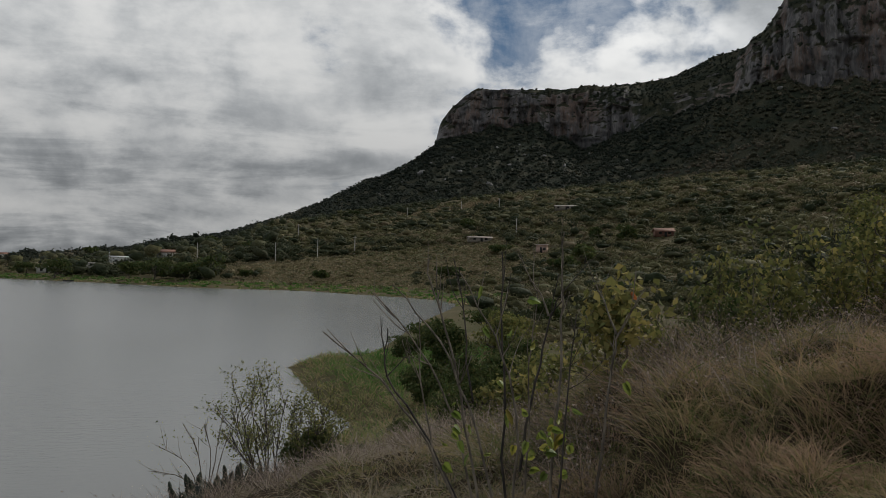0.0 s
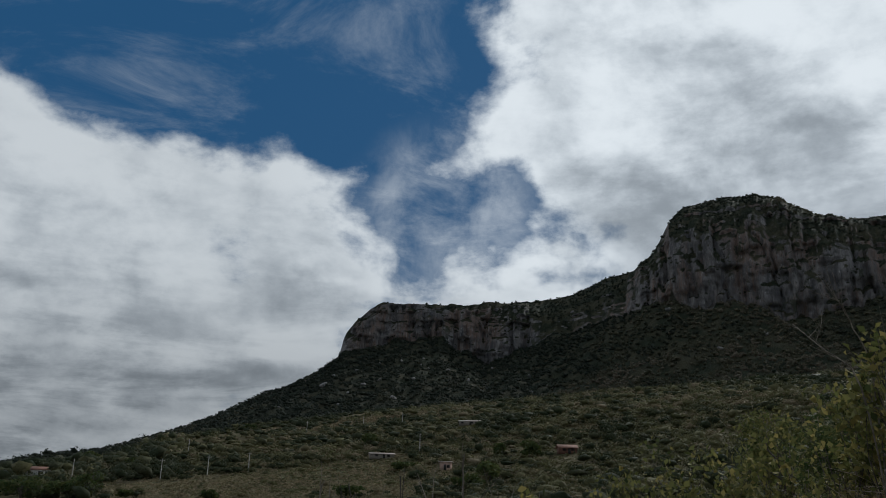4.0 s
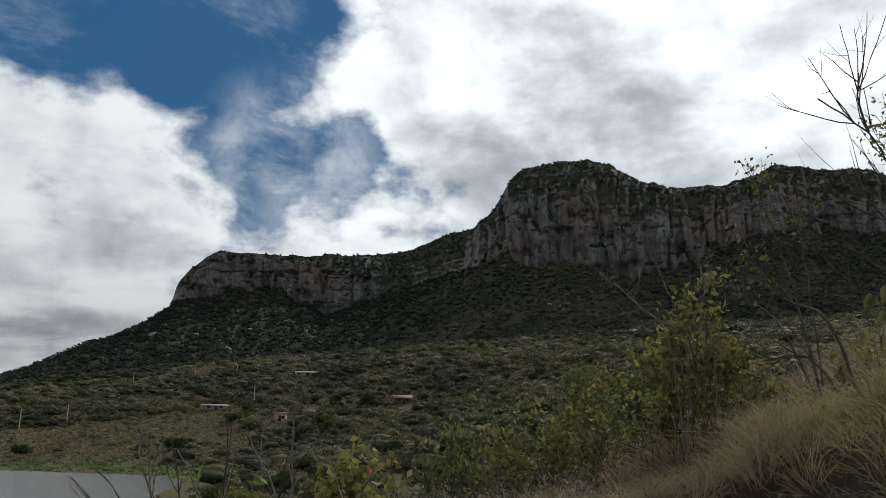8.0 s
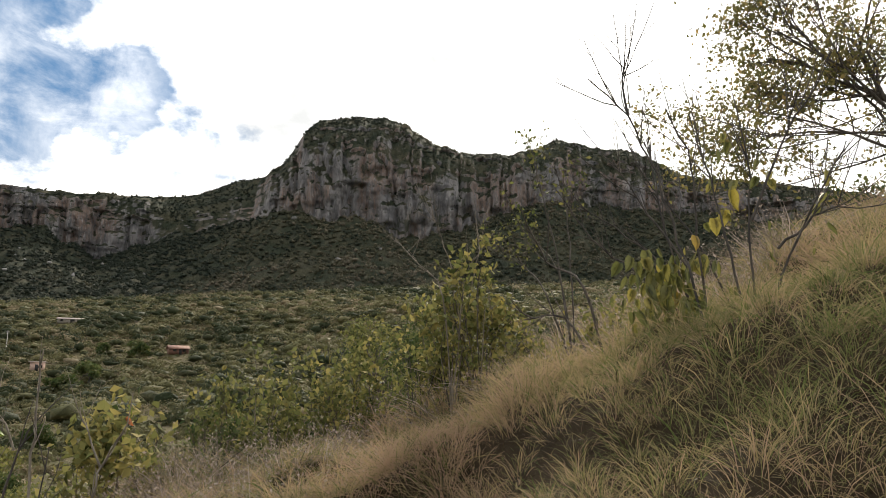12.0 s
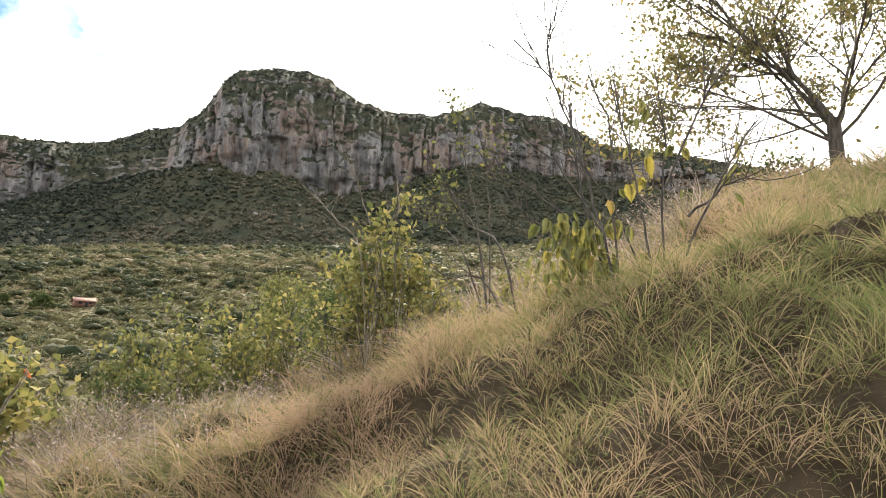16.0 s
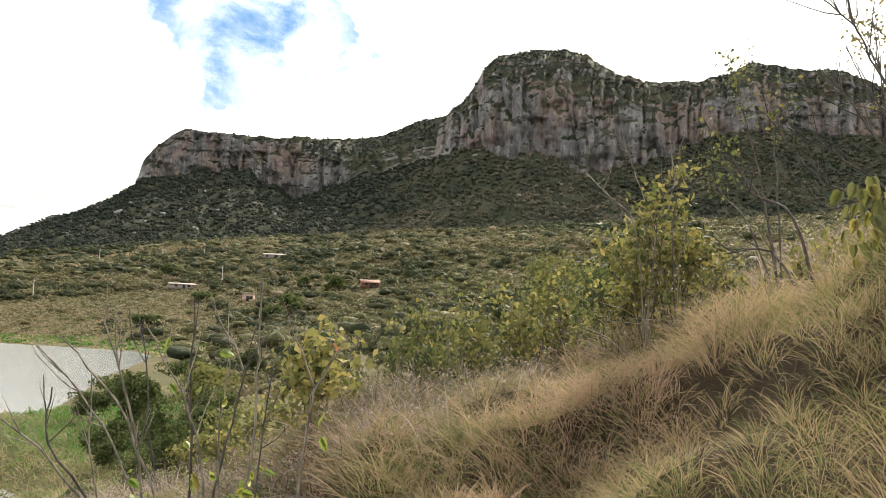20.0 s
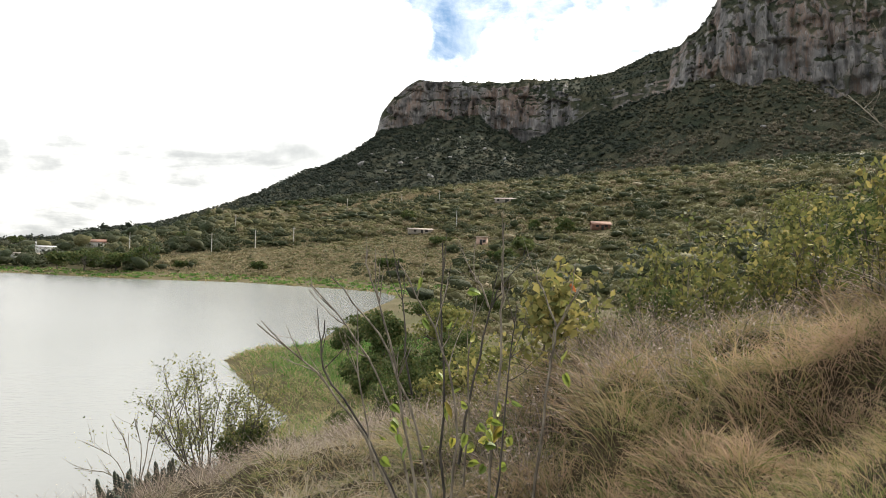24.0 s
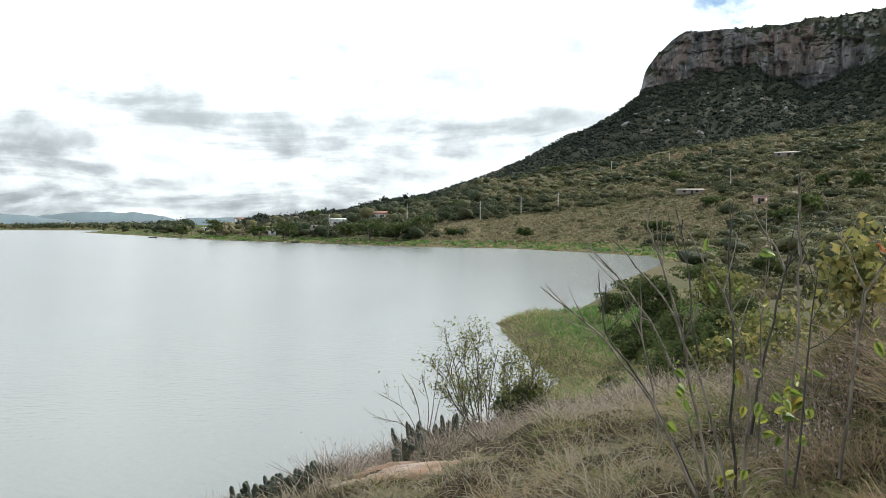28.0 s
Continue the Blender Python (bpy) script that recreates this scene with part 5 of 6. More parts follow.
for k, (b, d, tall, wide, leaf, tone, per, label) in enumerate((
        (14.6, 6.6, 1.30, 0.45, 0.075, 0.62, 3, "thin upright shrub with yellowing leaves"), (13.6, 6.9, 1.0, 0.35, 0.07, 0.55, 3, "thin upright shrub with yellow-green leaves"), (17.0, 7.2, 0.9, 0.4, 0.07, 0.5, 3, "low shrub with yellow-green leaves"),
        (23.0, 8.0, 1.25, 0.6, 0.06, 0.30, 5, "dense green shrub with small leaves"), (25.8, 7.4, 1.45, 0.7, 0.06, 0.25, 6, "dense green shrub with dark small leaves"), (28.3, 7.8, 1.35, 0.6, 0.055, 0.35, 5, "bushy green shrub above dry grass"),
        (30.6, 7.0, 1.2, 0.55, 0.055, 0.45, 4, "olive shrub with sparse leaves"), (33.0, 7.2, 1.45, 0.6, 0.055, 0.40, 4, "tall olive shrub with sparse leaves"), (35.6, 6.8, 1.55, 0.6, 0.055, 0.48, 4, "tall yellow-green shrub above the grass")) + (
        (38.0, 6.5, 1.60, 0.6, 0.06, 0.50, 4, "tall yellow-green shrub with drooping leaves"), (40.2, 6.4, 1.35, 0.5, 0.06, 0.55, 4, "leafy yellow-green shrub beside dry twigs"), (42.2, 6.6, 0.9, 0.4, 0.05, 0.5, 3, "small olive shrub in dry grass"),
        (19.8, 8.2, 0.9, 0.5, 0.06, 0.35, 4, "low green shrub at the slope's edge"), (10.5, 8.5, 0.9, 0.45, 0.08, 0.45, 3, "yellow-green shrub below the slope's edge"), (8.0, 10.5, 1.1, 0.6, 0.08, 0.4, 4, "green leafy shrub on the bank"),
        (45.5, 6.2, 0.7, 0.4, 0.05, 0.55, 3, "sparse olive shrub in dry grass"))):
    leafy_shrub(b, d, tall * (0.63 if 31 < b < 39 else 0.92), wide * (1.2 if b > 18 else 0.9), 300 + k, label, leaf * (0.98 if b > 18 else 1.1), 5 if b < 18 else 8 if tall < 1.2 else 10, tone + (0.14 if b < 18 else 0.06), 3 if b > 18 else 4, 0.36, k % 2)

for k, (b, d, tall, wide, tone, label) in enumerate((
        (21.4, 7.6, 0.95, 0.6, 0.22, "low dark olive shrub in the belt below the slope"), (24.4, 8.6, 1.15, 0.7, 0.15, "dark green bushy shrub below the slope"), (27.2, 8.8, 1.3, 0.7, 0.18, "dark green bushy shrub below the slope"),
        (31.8, 8.2, 1.25, 0.7, 0.25, "olive bushy shrub with thin stems"), (34.2, 8.0, 1.35, 0.7, 0.22, "olive bushy shrub with thin stems"), (36.9, 7.6, 1.2, 0.6, 0.30, "olive shrub with drying leaves"),
        (39.2, 7.4, 1.05, 0.6, 0.35, "olive shrub with drying leaves"), (41.4, 7.6, 1.0, 0.6, 0.3, "low olive shrub beside dead brush"), (44.0, 7.0, 0.8, 0.5, 0.45, "low thin shrub with yellowing leaves"),
        (18.2, 8.8, 1.0, 0.6, 0.3, "low olive shrub near the sapling"), (12.4, 9.4, 1.1, 0.6, 0.3, "green shrub below the bank's edge"), (48.6, 6.8, 0.7, 0.5, 0.5, "thin yellowing shrub in dry brush"))):
    leafy_shrub(b, d, tall * (0.74 if 31 < b < 39 else 0.9), wide, 360 + k, label, 0.052, 9, tone + 0.06, 4, 0.30, k % 2, TREE_LEAF if tone < 0.26 else None)

leafy_shrub(68.6, 9.9, 0.75, 1.3, 340, "dense dark green bush at the foot of the thorn tree", 0.05, 16, 0.1, 9, 0.0, 0, TREE_LEAF, "bushes along the crest")
leafy_shrub(65.2, 9.4, 0.7, 0.5, 341, "low dark green bush on the grassy crest", 0.05, 9, 0.2, 4, 0.1, 0, TREE_LEAF, "bushes along the crest")

orange_home = stand(15.2, 6.6)
rng = np.random.default_rng(3)
autumn = thing("autumn_sapling", *orange_home, "thin sapling with two orange leaves among yellow ones", "sapling")
h = Heap()
tube(h, wander(rng, orange_home - (0, 0, 0.05), (0, 0, 1), 1.05, 7, 0.05, 0.1), np.linspace(0.010, 0.004, 7), 5)
part("stem", h.mesh("stem", PALE_BARK), autumn)
for z, shape in ((0.80, ORANGE), (0.55, ORANGE), (0.98, YELLOW), (0.7, BROAD), (0.9, BROAD), (0.62, BROAD)):
    hang(autumn, shape, orange_home + np.array([rng.normal() * 0.06, rng.normal() * 0.06, z]), 0.08, rng, 30)


# sparse high twigs between the shrubs, some dead and white
def twig_shrub(name, b, d, rows, mat, label, leaf=0.0, seed=1, radius=0.0065, tone=0.4, n_leaf=6):
    rng = np.random.default_rng(seed)
    foot = stand(b, d)
    s = thing(name, *foot, label, "shrub")
    crown = Heap()
    for row in rows:
        tips = []
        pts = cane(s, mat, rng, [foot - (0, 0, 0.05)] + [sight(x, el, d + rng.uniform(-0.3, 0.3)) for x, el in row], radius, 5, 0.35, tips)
        tips = np.array(tips + list(pts[len(pts) * 2 // 3:]))
        if leaf:
            pos = np.repeat(tips, n_leaf, 0) + rng.normal(size=(len(tips) * n_leaf, 3)) * 0.05
            leaf_quads(crown, pos, rng.normal(size=pos.shape), leaf * (0.6 + 0.8 * rng.random(len(pos))), np.clip(tone + 0.2 * rng.normal(size=len(pos)), 0, 1), rng, 0.6, 0.6)
    if leaf:
        part("foliage", crown.mesh("foliage", BRIGHT_LEAF), s)


twig_shrub("wispy_shrub", 46.5, 6.0, [[(45.4, 11.0), (44.2, 15.5), (43.4, 18.4)], [(45.8, 9.5), (43.0, 12.0), (41.6, 15.0)], [(46.5, 10.0), (46.2, 14.0), (45.4, 16.6)], [(44.6, 8.0), (42.8, 9.6), (42.0, 12.5)]],
           BARK, "wispy shrub with small tufts of green leaves", 0.036, 21, 0.0070, 0.28, 4)
twig_shrub("dead_twigs", 37.8, 6.3, [[(38.0, 9.0), (37.0, 11.5), (36.2, 13.0)], [(39.2, 8.6), (39.9, 11.0), (39.4, 13.2)], [(38.6, 9.0), (40.6, 11.5)], [(37.2, 8.0), (35.4, 9.6), (33.6, 11.4)]], PALE_BARK, "leafless whitened dead twigs", 0, 22)
twig_shrub("dead_branch", 49.0, 5.6, [[(46.0, 6.2), (43.0, 5.6)], [(47.5, 8.5), (44.6, 9.5), (43.0, 13.5)]], BARK, "dry fallen branch leaning across the grass", 0, 23, 0.012)
twig_shrub("bank_twigs", -14.6, 12.5, [[(-14.2, -13.2), (-14.8, -11.0)], [(-15.6, -13.6), (-17.8, -12.4)], [(-13.4, -12.8), (-12.6, -10.2)], [(-15.0, -13.0), (-16.2, -11.0)], [(-16.0, -14.4), (-18.4, -14.0)], [(-13.8, -12.4), (-13.4, -9.8)]],
           PALE_BARK, "pale bare twigs on the bank above the water", 0.035, 24, 0.010, 0.5, 1)


# ---- the bank: feathery shrub, cacti, post, rock ----
def feathery_shrub():
    rng = np.random.default_rng(41)
    foot = stand(-9.2, 16.2)
    s = thing("feathery_shrub", *foot, "airy shrub with many thin stems and tiny leaves on the bank", "shrub")
    crown = Heap()
    for k in range(25):
        tips, wood = [], Heap()
        a, lean = rng.uniform(0, 2 * np.pi), rng.uniform(0.15, 0.95)
        fork(wood, rng, foot + np.array([math.cos(a), math.sin(a), 0]) * 0.22 - (0, 0, 0.1), (math.cos(a) * lean, math.sin(a) * lean, 1), rng.uniform(1.5, 2.3), 0.019, 2, tips, (4, 6), 0.40, 0.42, 0.06, 0.08)
        part("stem", wood.mesh("stem", BARK), s)
        tips = np.array(tips)
        pos = np.repeat(tips, 4, 0) + rng.normal(size=(len(tips) * 4, 3)) * 0.06
        leaf_quads(crown, pos, rng.normal(size=pos.shape), 0.055 * (0.6 + 0.8 * rng.random(len(pos))), np.clip(0.4 + 0.2 * rng.normal(size=len(pos)), 0, 1), rng, 0.5)
    part("foliage", crown.mesh("foliage", BRIGHT_LEAF), s)


feathery_shrub()


def cactus_material():
    m, n, p, w = material("cactus_skin")
    c = n.mix(n.span(n.noise(w, 9, 5), 0.35, 0.65), (0.014, 0.019, 0.011), (0.036, 0.044, 0.023))
    c = n.mix(n.span(n.noise(w, 60, 3), 0.60, 0.72), c, (0.20, 0.18, 0.12))
    n.put(c, p.inputs["Base Color"])
    p.inputs["Roughness"].default_value = 0.7
    bump(n, p, n.noise(w, 45, 4), 0.5, 0.01)
    return m


CACTUS = cactus_material()


def cactus_arm(parent, p, d, length, radius, rng):
    """A ribbed column with a rounded end that bends upwards."""
    way_ = wander(rng, p, d, length, 7, 0.06, 0.22)
    t = np.array([0, 0.12, 0.3, 0.5, 0.7, 0.84, 0.92, 0.97, 1.0]) * 6
    pts = np.stack([np.interp(t, np.arange(7), way_[:, k]) for k in range(3)], -1)
    prof = np.array([0.8, 1, 1, 1, 1.02, 1.0, 0.86, 0.6, 0.2])
    sides = 16
    dd = unit(np.gradient(pts, axis=0))
    u = unit(np.cross(dd, np.array([[0.3, 1, 0.1]])))
    w = np.cross(dd, u)
    a = np.linspace(0, 2 * np.pi, sides, endpoint=False)
    rib = 1 + 0.16 * np.cos(np.arange(sides) * np.pi)
    ring = pts[:, None] + (radius * prof)[:, None, None] * rib[None, :, None] * (np.cos(a)[None, :, None] * u[:, None] + np.sin(a)[None, :, None] * w[:, None])
    h = Heap()
    i = np.arange(len(pts) * sides).reshape(len(pts), sides)
    j = np.roll(i, -1, 1)
    h.add(ring.reshape(-1, 3), np.stack([i[:-1], j[:-1], j[1:], i[1:]], -1).reshape(-1, 4))
    h.add(np.concatenate([ring[-1], [pts[-1] + dd[-1] * radius * 0.1]]), [(k, (k + 1) % sides, sides) for k in range(sides)])
    part("arm", h.mesh("arm", CACTUS), parent)
    return pts


def cactus(b, d, arms, tall, radius, spread_, seed, label):
    rng = np.random.default_rng(seed)
    foot = stand(b, d)
    c = thing("column_cactus", *foot, label, "cactus", "cacti on the bank")
    for k in range(arms):
        a = rng.uniform(0, 2 * np.pi)
        off = np.array([math.cos(a), math.sin(a), 0]) * spread_ * math.sqrt(rng.random())
        root = foot + off
        root[2] = height_at(root[0], root[1]) - 0.05
        lean = rng.uniform(0.2, 1.5)
        pts = cactus_arm(c, root, (math.cos(a) * lean, math.sin(a) * lean, 1), tall * rng.uniform(0.55, 1.1), radius * rng.uniform(0.85, 1.15), rng)
        if rng.random() < 0.45:
            cactus_arm(c, pts[3], (math.cos(a + 1.5), math.sin(a + 1.5), 0.7), tall * 0.4, radius * 0.85, rng)


cactus(-25.6, 9.4, 62, 0.30, 0.026, 0.50, 1, "low spreading clump of dark green ribbed cactus columns")
cactus(-27.6, 9.2, 16, 0.27, 0.026, 0.32, 2, "low leaning cactus arms at the bank's edge")
cactus(-23.4, 9.6, 22, 0.36, 0.027, 0.30, 3, "upright dark cactus columns beside dry grass")
cactus(-14.2, 11.4, 60, 0.62, 0.025, 0.44, 4, "dense dark cactus columns above a rock")
cactus(-12.4, 13.0, 30, 0.66, 0.028, 0.5, 5, "dark cactus columns beneath the feathery shrub")
cactus(-15.8, 9.3, 4, 0.40, 0.045, 0.15, 6, "small forked green cactus on a rock ledge")
cactus(-19.8, 10.4, 3, 0.40, 0.04, 0.12, 7, "small cactus in dry grass at the bank's edge")
cactus(-9.6, 15.4, 26, 0.6, 0.03, 0.6, 8, "low dark cactus at the foot of the feathery shrub")

q = stand(-10.9, 15.4)
post = thing("fence_post", *q, "weathered dark wooden fence post standing alone", "post")
h = Heap()
tube(h, [q - (0, 0, 0.2), q + (0.0, 0, 0.4), q + (0.02, 0, 0.74)], [0.05, 0.048, 0.042], 8)
h.add(*(lambda ring: (np.concatenate([ring, [q + (0.02, 0, 0.75)]]), [(k, (k + 1) % 8, 8) for k in range(8)]))(
    np.array([q + (0.02 + 0.042 * math.cos(t), 0.042 * math.sin(t), 0.74) for t in np.linspace(0, 2 * math.pi, 8, endpoint=False)])))
part("shaft", h.mesh("shaft", BARK), post)


def slab_material():
    m, n, p, w = material("red_granite")
    c = n.mix(n.span(n.noise(w, 2.2, 6), 0.35, 0.65), (0.22, 0.115, 0.068), (0.33, 0.255, 0.20))
    c = n.mix(n.span(n.noise(w, 14, 5), 0.55, 0.72), c, (0.14, 0.10, 0.08))
    n.put(c, p.inputs["Base Color"])
    p.inputs["Roughness"].default_value = 0.9
    bump(n, p, n.noise(w, 9, 6), 0.8, 0.05)
    return m


GRANITE = slab_material()
for k, (b, d, s, turn, drop_) in enumerate(((-12.8, 7.8, (1.0, 0.32, 0.09), 8, 0.03), (-16.5, 8.0, (0.9, 0.4, 0.10), 14, 0.04), (-20.0, 8.1, (0.8, 0.4, 0.09), -5, 0.04), (-16.6, 8.8, (0.55, 0.3, 0.12), 12, 0.02), (-10.2, 7.7, (0.35, 0.22, 0.10), 0, 0.0),
                                            (-19.0, 7.5, (0.7, 0.35, 0.07), 20, 0.03))):
    q = stand(b, d)
    slab = new("rock_slab", lumpy(30 + k, s, GRANITE, "rock_slab", 4, 0.15))
    slab.matrix_basis = pose(q[0], q[1], q[2] - s[2] * 0.62 - drop_, 0, -6, turn)
    tagged(slab, "flat reddish granite outcrop bare of grass", "rock", "granite slabs on the bank")

# ---- grass ----
GRASS = leaf_material("grass_blades", (0.098, 0.142, 0.036), (0.385, 0.300, 0.150), (0.395, 0.270, 0.185), 0.40)
BRUSH = leaf_material("dead_brush", (0.048, 0.037, 0.026), (0.170, 0.132, 0.100), (0.43, 0.350, 0.295), 0.3)
BANK = leaf_material("bank_straw", (0.070, 0.085, 0.034), (0.270, 0.222, 0.145), (0.39, 0.325, 0.255), 0.35)
REED = leaf_material("shore_reeds", (0.030, 0.125, 0.016), (0.095, 0.205, 0.034), (0.34, 0.27, 0.15), 0.35)
HILL = leaf_material("dry_pasture", (0.115, 0.115, 0.050), (0.205, 0.175, 0.095), (0.27, 0.215, 0.135), 0.3)


def blades(heap, root, lean, length, width, tone, bend, rng, steps=((0, 0.8), (0.35, 1.0), (0.7, 0.7), (1.0, 0.06))):
    """Ribbon blades that rise, arch over and taper."""
    n = len(root)
    d = unit(lean)
    flat_dir = unit(d * np.array([1, 1, 0]) + 0.2 * rng.normal(size=(n, 3)) * np.array([1, 1, 0]))
    side = unit(np.cross(d, np.array([0, 0, 1.0])) + 0.5 * rng.normal(size=(n, 3)))
    rows = []
    for s, w in steps:
        c = root + d * (length * s)[:, None] + (flat_dir * 0.55 - np.array([0, 0, 0.75])) * (bend * length * s * s)[:, None]
        rows += [c - side * (width * w / 2)[:, None], c + side * (width * w / 2)[:, None]]
    v = np.stack(rows, 1)
    i, m = np.arange(n)[:, None] * (2 * len(steps)), len(steps) - 1
    f = np.stack([i + np.array((0, 1, 3, 2)) + 2 * q for q in range(m - 1)], 1).reshape(-1, 4)
    heap.add(v.reshape(-1, 3), f, np.repeat(tone, m - 1))
    tips = (v[:, -2] + v[:, -1]) / 2
    heap.add(np.stack([v[:, -4], v[:, -3], tips], 1).reshape(-1, 3), np.arange(n * 3).reshape(n, 3), tone)
    return tips


def sward(count, lo, hi, b0, b1, seed, per, long_, wide, bend, tone_at, tuft=0.16, lean_by=(-0.25, -0.1, 0), keep=None, falloff=1.0, steps=((0, 0.8), (0.55, 1.0), (1.0, 0.06)), edge=0.8):
    """Tufts of grass over a stretch of the slope, closer together near the path."""
    rng = np.random.default_rng(seed)
    k = count // per
    r = (rng.uniform(lo ** falloff, hi ** falloff, k)) ** (1 / falloff)
    b = rng.uniform(b0, b1, k)
    x, y = r * np.sin(np.radians(b)), r * np.cos(np.radians(b))
    ok = shore_distance(x, y) > edge
    if keep is not None:
        ok &= keep(x, y, r, b, rng)
    x, y, r, b = x[ok], y[ok], r[ok], b[ok]
    k = len(x)
    size = 0.6 + 0.8 * rng.random(k)
    # tussocks: blades taller at the heart, falling outwards, hollows between
    hump = fbm(x * 1.7, y * 1.7, 131, 2)
    fan = np.stack([fbm((x + 0.06) * 1.7, y * 1.7, 131, 2) - hump, fbm(x * 1.7, (y + 0.06) * 1.7, 131, 2) - hump, 0 * x], -1) / 0.06
    size = size * np.clip(0.92 + 0.5 * hump, 0.78, 1.5)
    tone = np.clip(tone_at(x, y, r, b) + 0.22 * rng.normal(size=k), 0, 1)
    off = rng.normal(size=(k, per, 3)) * np.array([1, 1, 0]) * tuft
    px, py = (x[:, None] + off[..., 0]).ravel(), (y[:, None] + off[..., 1]).ravel()
    root = np.stack([px, py, ground_z(px, py) - 0.02], -1)
    lean = (off / tuft * 0.55).reshape(-1, 3) - np.repeat(fan, per, 0) * 0.13 + np.array([0, 0, 1.0]) + np.array(lean_by) + 0.42 * rng.normal(size=(k * per, 3))
    length = long_ * np.repeat(size * np.clip(0.42 + 0.11 * r, 0.55, 1.0), per) * (0.5 + 0.7 * rng.random(k * per))
    width = np.maximum(wide, 0.0008 * np.repeat(r, per)) * (0.6 + 0.8 * rng.random(k * per))
    heap = Heap()
    blades(heap, root, lean, length, width, np.clip(np.repeat(tone, per) + 0.34 * rng.normal(size=k * per), 0, 1), bend * (0.5 + rng.random(k * per)), rng, steps)
    return heap


def clumps(spots, per, long_, wide, bend, tone, seed, foot=0.10, lean=0.75, drape=(-0.25, -0.18, 0), lift=0.0, steps=((0, 0.8), (0.4, 1.0), (0.75, 0.7), (1.0, 0.06)), heads=0, stray=0.22):
    """Single tussocks: blades spring from one crown of roots, arch over on all sides and hang downhill."""
    rng = np.random.default_rng(seed)
    k = len(spots)
    x, y, size = spots[:, 0], spots[:, 1], spots[:, 2]
    a, q = rng.uniform(0, 2 * np.pi, (k, per)), np.sqrt(rng.random((k, per)))
    out = np.stack([np.cos(a) * q, np.sin(a) * q, 0 * a], -1)
    px, py = (x[:, None] + out[..., 0] * foot * size[:, None]).ravel(), (y[:, None] + out[..., 1] * foot * size[:, None]).ravel()
    root = np.stack([px, py, ground_z(px, py) - 0.03 + lift * np.repeat(size, per) * (1 - q.ravel() ** 2)], -1)
    way_ = out.reshape(-1, 3) * lean + np.array([0, 0, 1.0]) + np.array(drape) + stray * rng.normal(size=(k * per, 3))
    length = long_ * np.repeat(size, per) * (0.45 + 0.75 * rng.random(k * per))
    width = np.maximum(wide, 0.0009 * np.hypot(px, py)) * (0.6 + 0.8 * rng.random(k * per))
    t = np.clip(np.repeat(tone(x, y) + 0.16 * rng.normal(size=k), per) + 0.40 * rng.normal(size=k * per), 0, 1)
    heap = Heap()
    tips = blades(heap, root, way_, length, width, t, bend * (0.5 + rng.random(k * per)), rng, steps)
    if heads:
        # seed heads and dry leaflets at the ends
        at = np.repeat(tips[::2], heads, 0)
        at = at + rng.normal(size=at.shape) * 0.022
        leaf_quads(heap, at, rng.normal(size=at.shape), 0.022 * (0.5 + rng.random(len(at))), np.clip(0.75 + 0.3 * rng.normal(size=len(at)), 0, 1), rng, 0.5)
    return heap


def scatter(b0, b1, r0, r1, gap, seed, keep=1.0, big=(0.7, 1.3)):
    """Uneven spots over a stretch of the slope: x, y and a size for each, gaps left where the ground is hollow."""
    rng = np.random.default_rng(seed)
    gx_, gy_ = np.meshgrid(np.arange(-7, r1, gap), np.arange(0, r1, gap))
    x, y = (gx_ + gap * 0.42 * rng.uniform(-1, 1, gx_.shape)).ravel(), (gy_ + gap * 0.42 * rng.uniform(-1, 1, gx_.shape)).ravel()
    r, b = np.hypot(x, y), np.degrees(np.arctan2(x, y))
    hump = fbm(x * 1.3 + y * 0.5, y * 1.3 - x * 0.5, 131, 2)
    ok = (b > b0) & (b < b1) & (r > r0) & (r < r1) & (hump + 0.5 * rng.random(len(x)) > -0.35 * keep) & (shore_distance(x, y) > 1.0)
    steep = np.hypot(ground_z(x + 0.1, y) - ground_z(x - 0.1, y), ground_z(x, y + 0.1) - ground_z(x, y - 0.1)) / 0.2
    ok &= steep < 1.05 + 0.6 * rng.random(len(x))
    size = np.clip(rng.uniform(*big, len(x)) * (1.0 + 0.55 * hump), 0.45, 1.7) * np.clip(0.36 + 0.125 * r, 0.5, 1.15)
    return np.stack([x, y, size], -1)[ok]


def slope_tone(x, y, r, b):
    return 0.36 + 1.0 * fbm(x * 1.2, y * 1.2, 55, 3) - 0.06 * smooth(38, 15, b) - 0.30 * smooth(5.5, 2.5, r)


# old dead grass, its colour darkened to carry the shade in the gaps
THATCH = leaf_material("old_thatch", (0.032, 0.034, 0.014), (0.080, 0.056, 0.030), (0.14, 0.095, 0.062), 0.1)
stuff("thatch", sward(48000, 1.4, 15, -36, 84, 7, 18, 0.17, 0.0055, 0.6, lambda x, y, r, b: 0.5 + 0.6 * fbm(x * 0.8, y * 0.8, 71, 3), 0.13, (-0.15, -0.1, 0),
                      lambda x, y, r, b, g: ~((b < -9.5) & (b > -22) & (r > 7.2) & (r < 8.6) & (g.random(len(x)) < 0.8)), 0.8, ((0, 1.0), (0.55, 0.9), (1.0, 0.1))), THATCH, "thatch of old dead grass, coloured dark brown for the shade between blades", "grass", True)
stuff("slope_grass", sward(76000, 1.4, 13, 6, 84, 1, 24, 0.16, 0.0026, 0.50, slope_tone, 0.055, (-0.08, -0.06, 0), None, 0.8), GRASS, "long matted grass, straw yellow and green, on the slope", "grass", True)
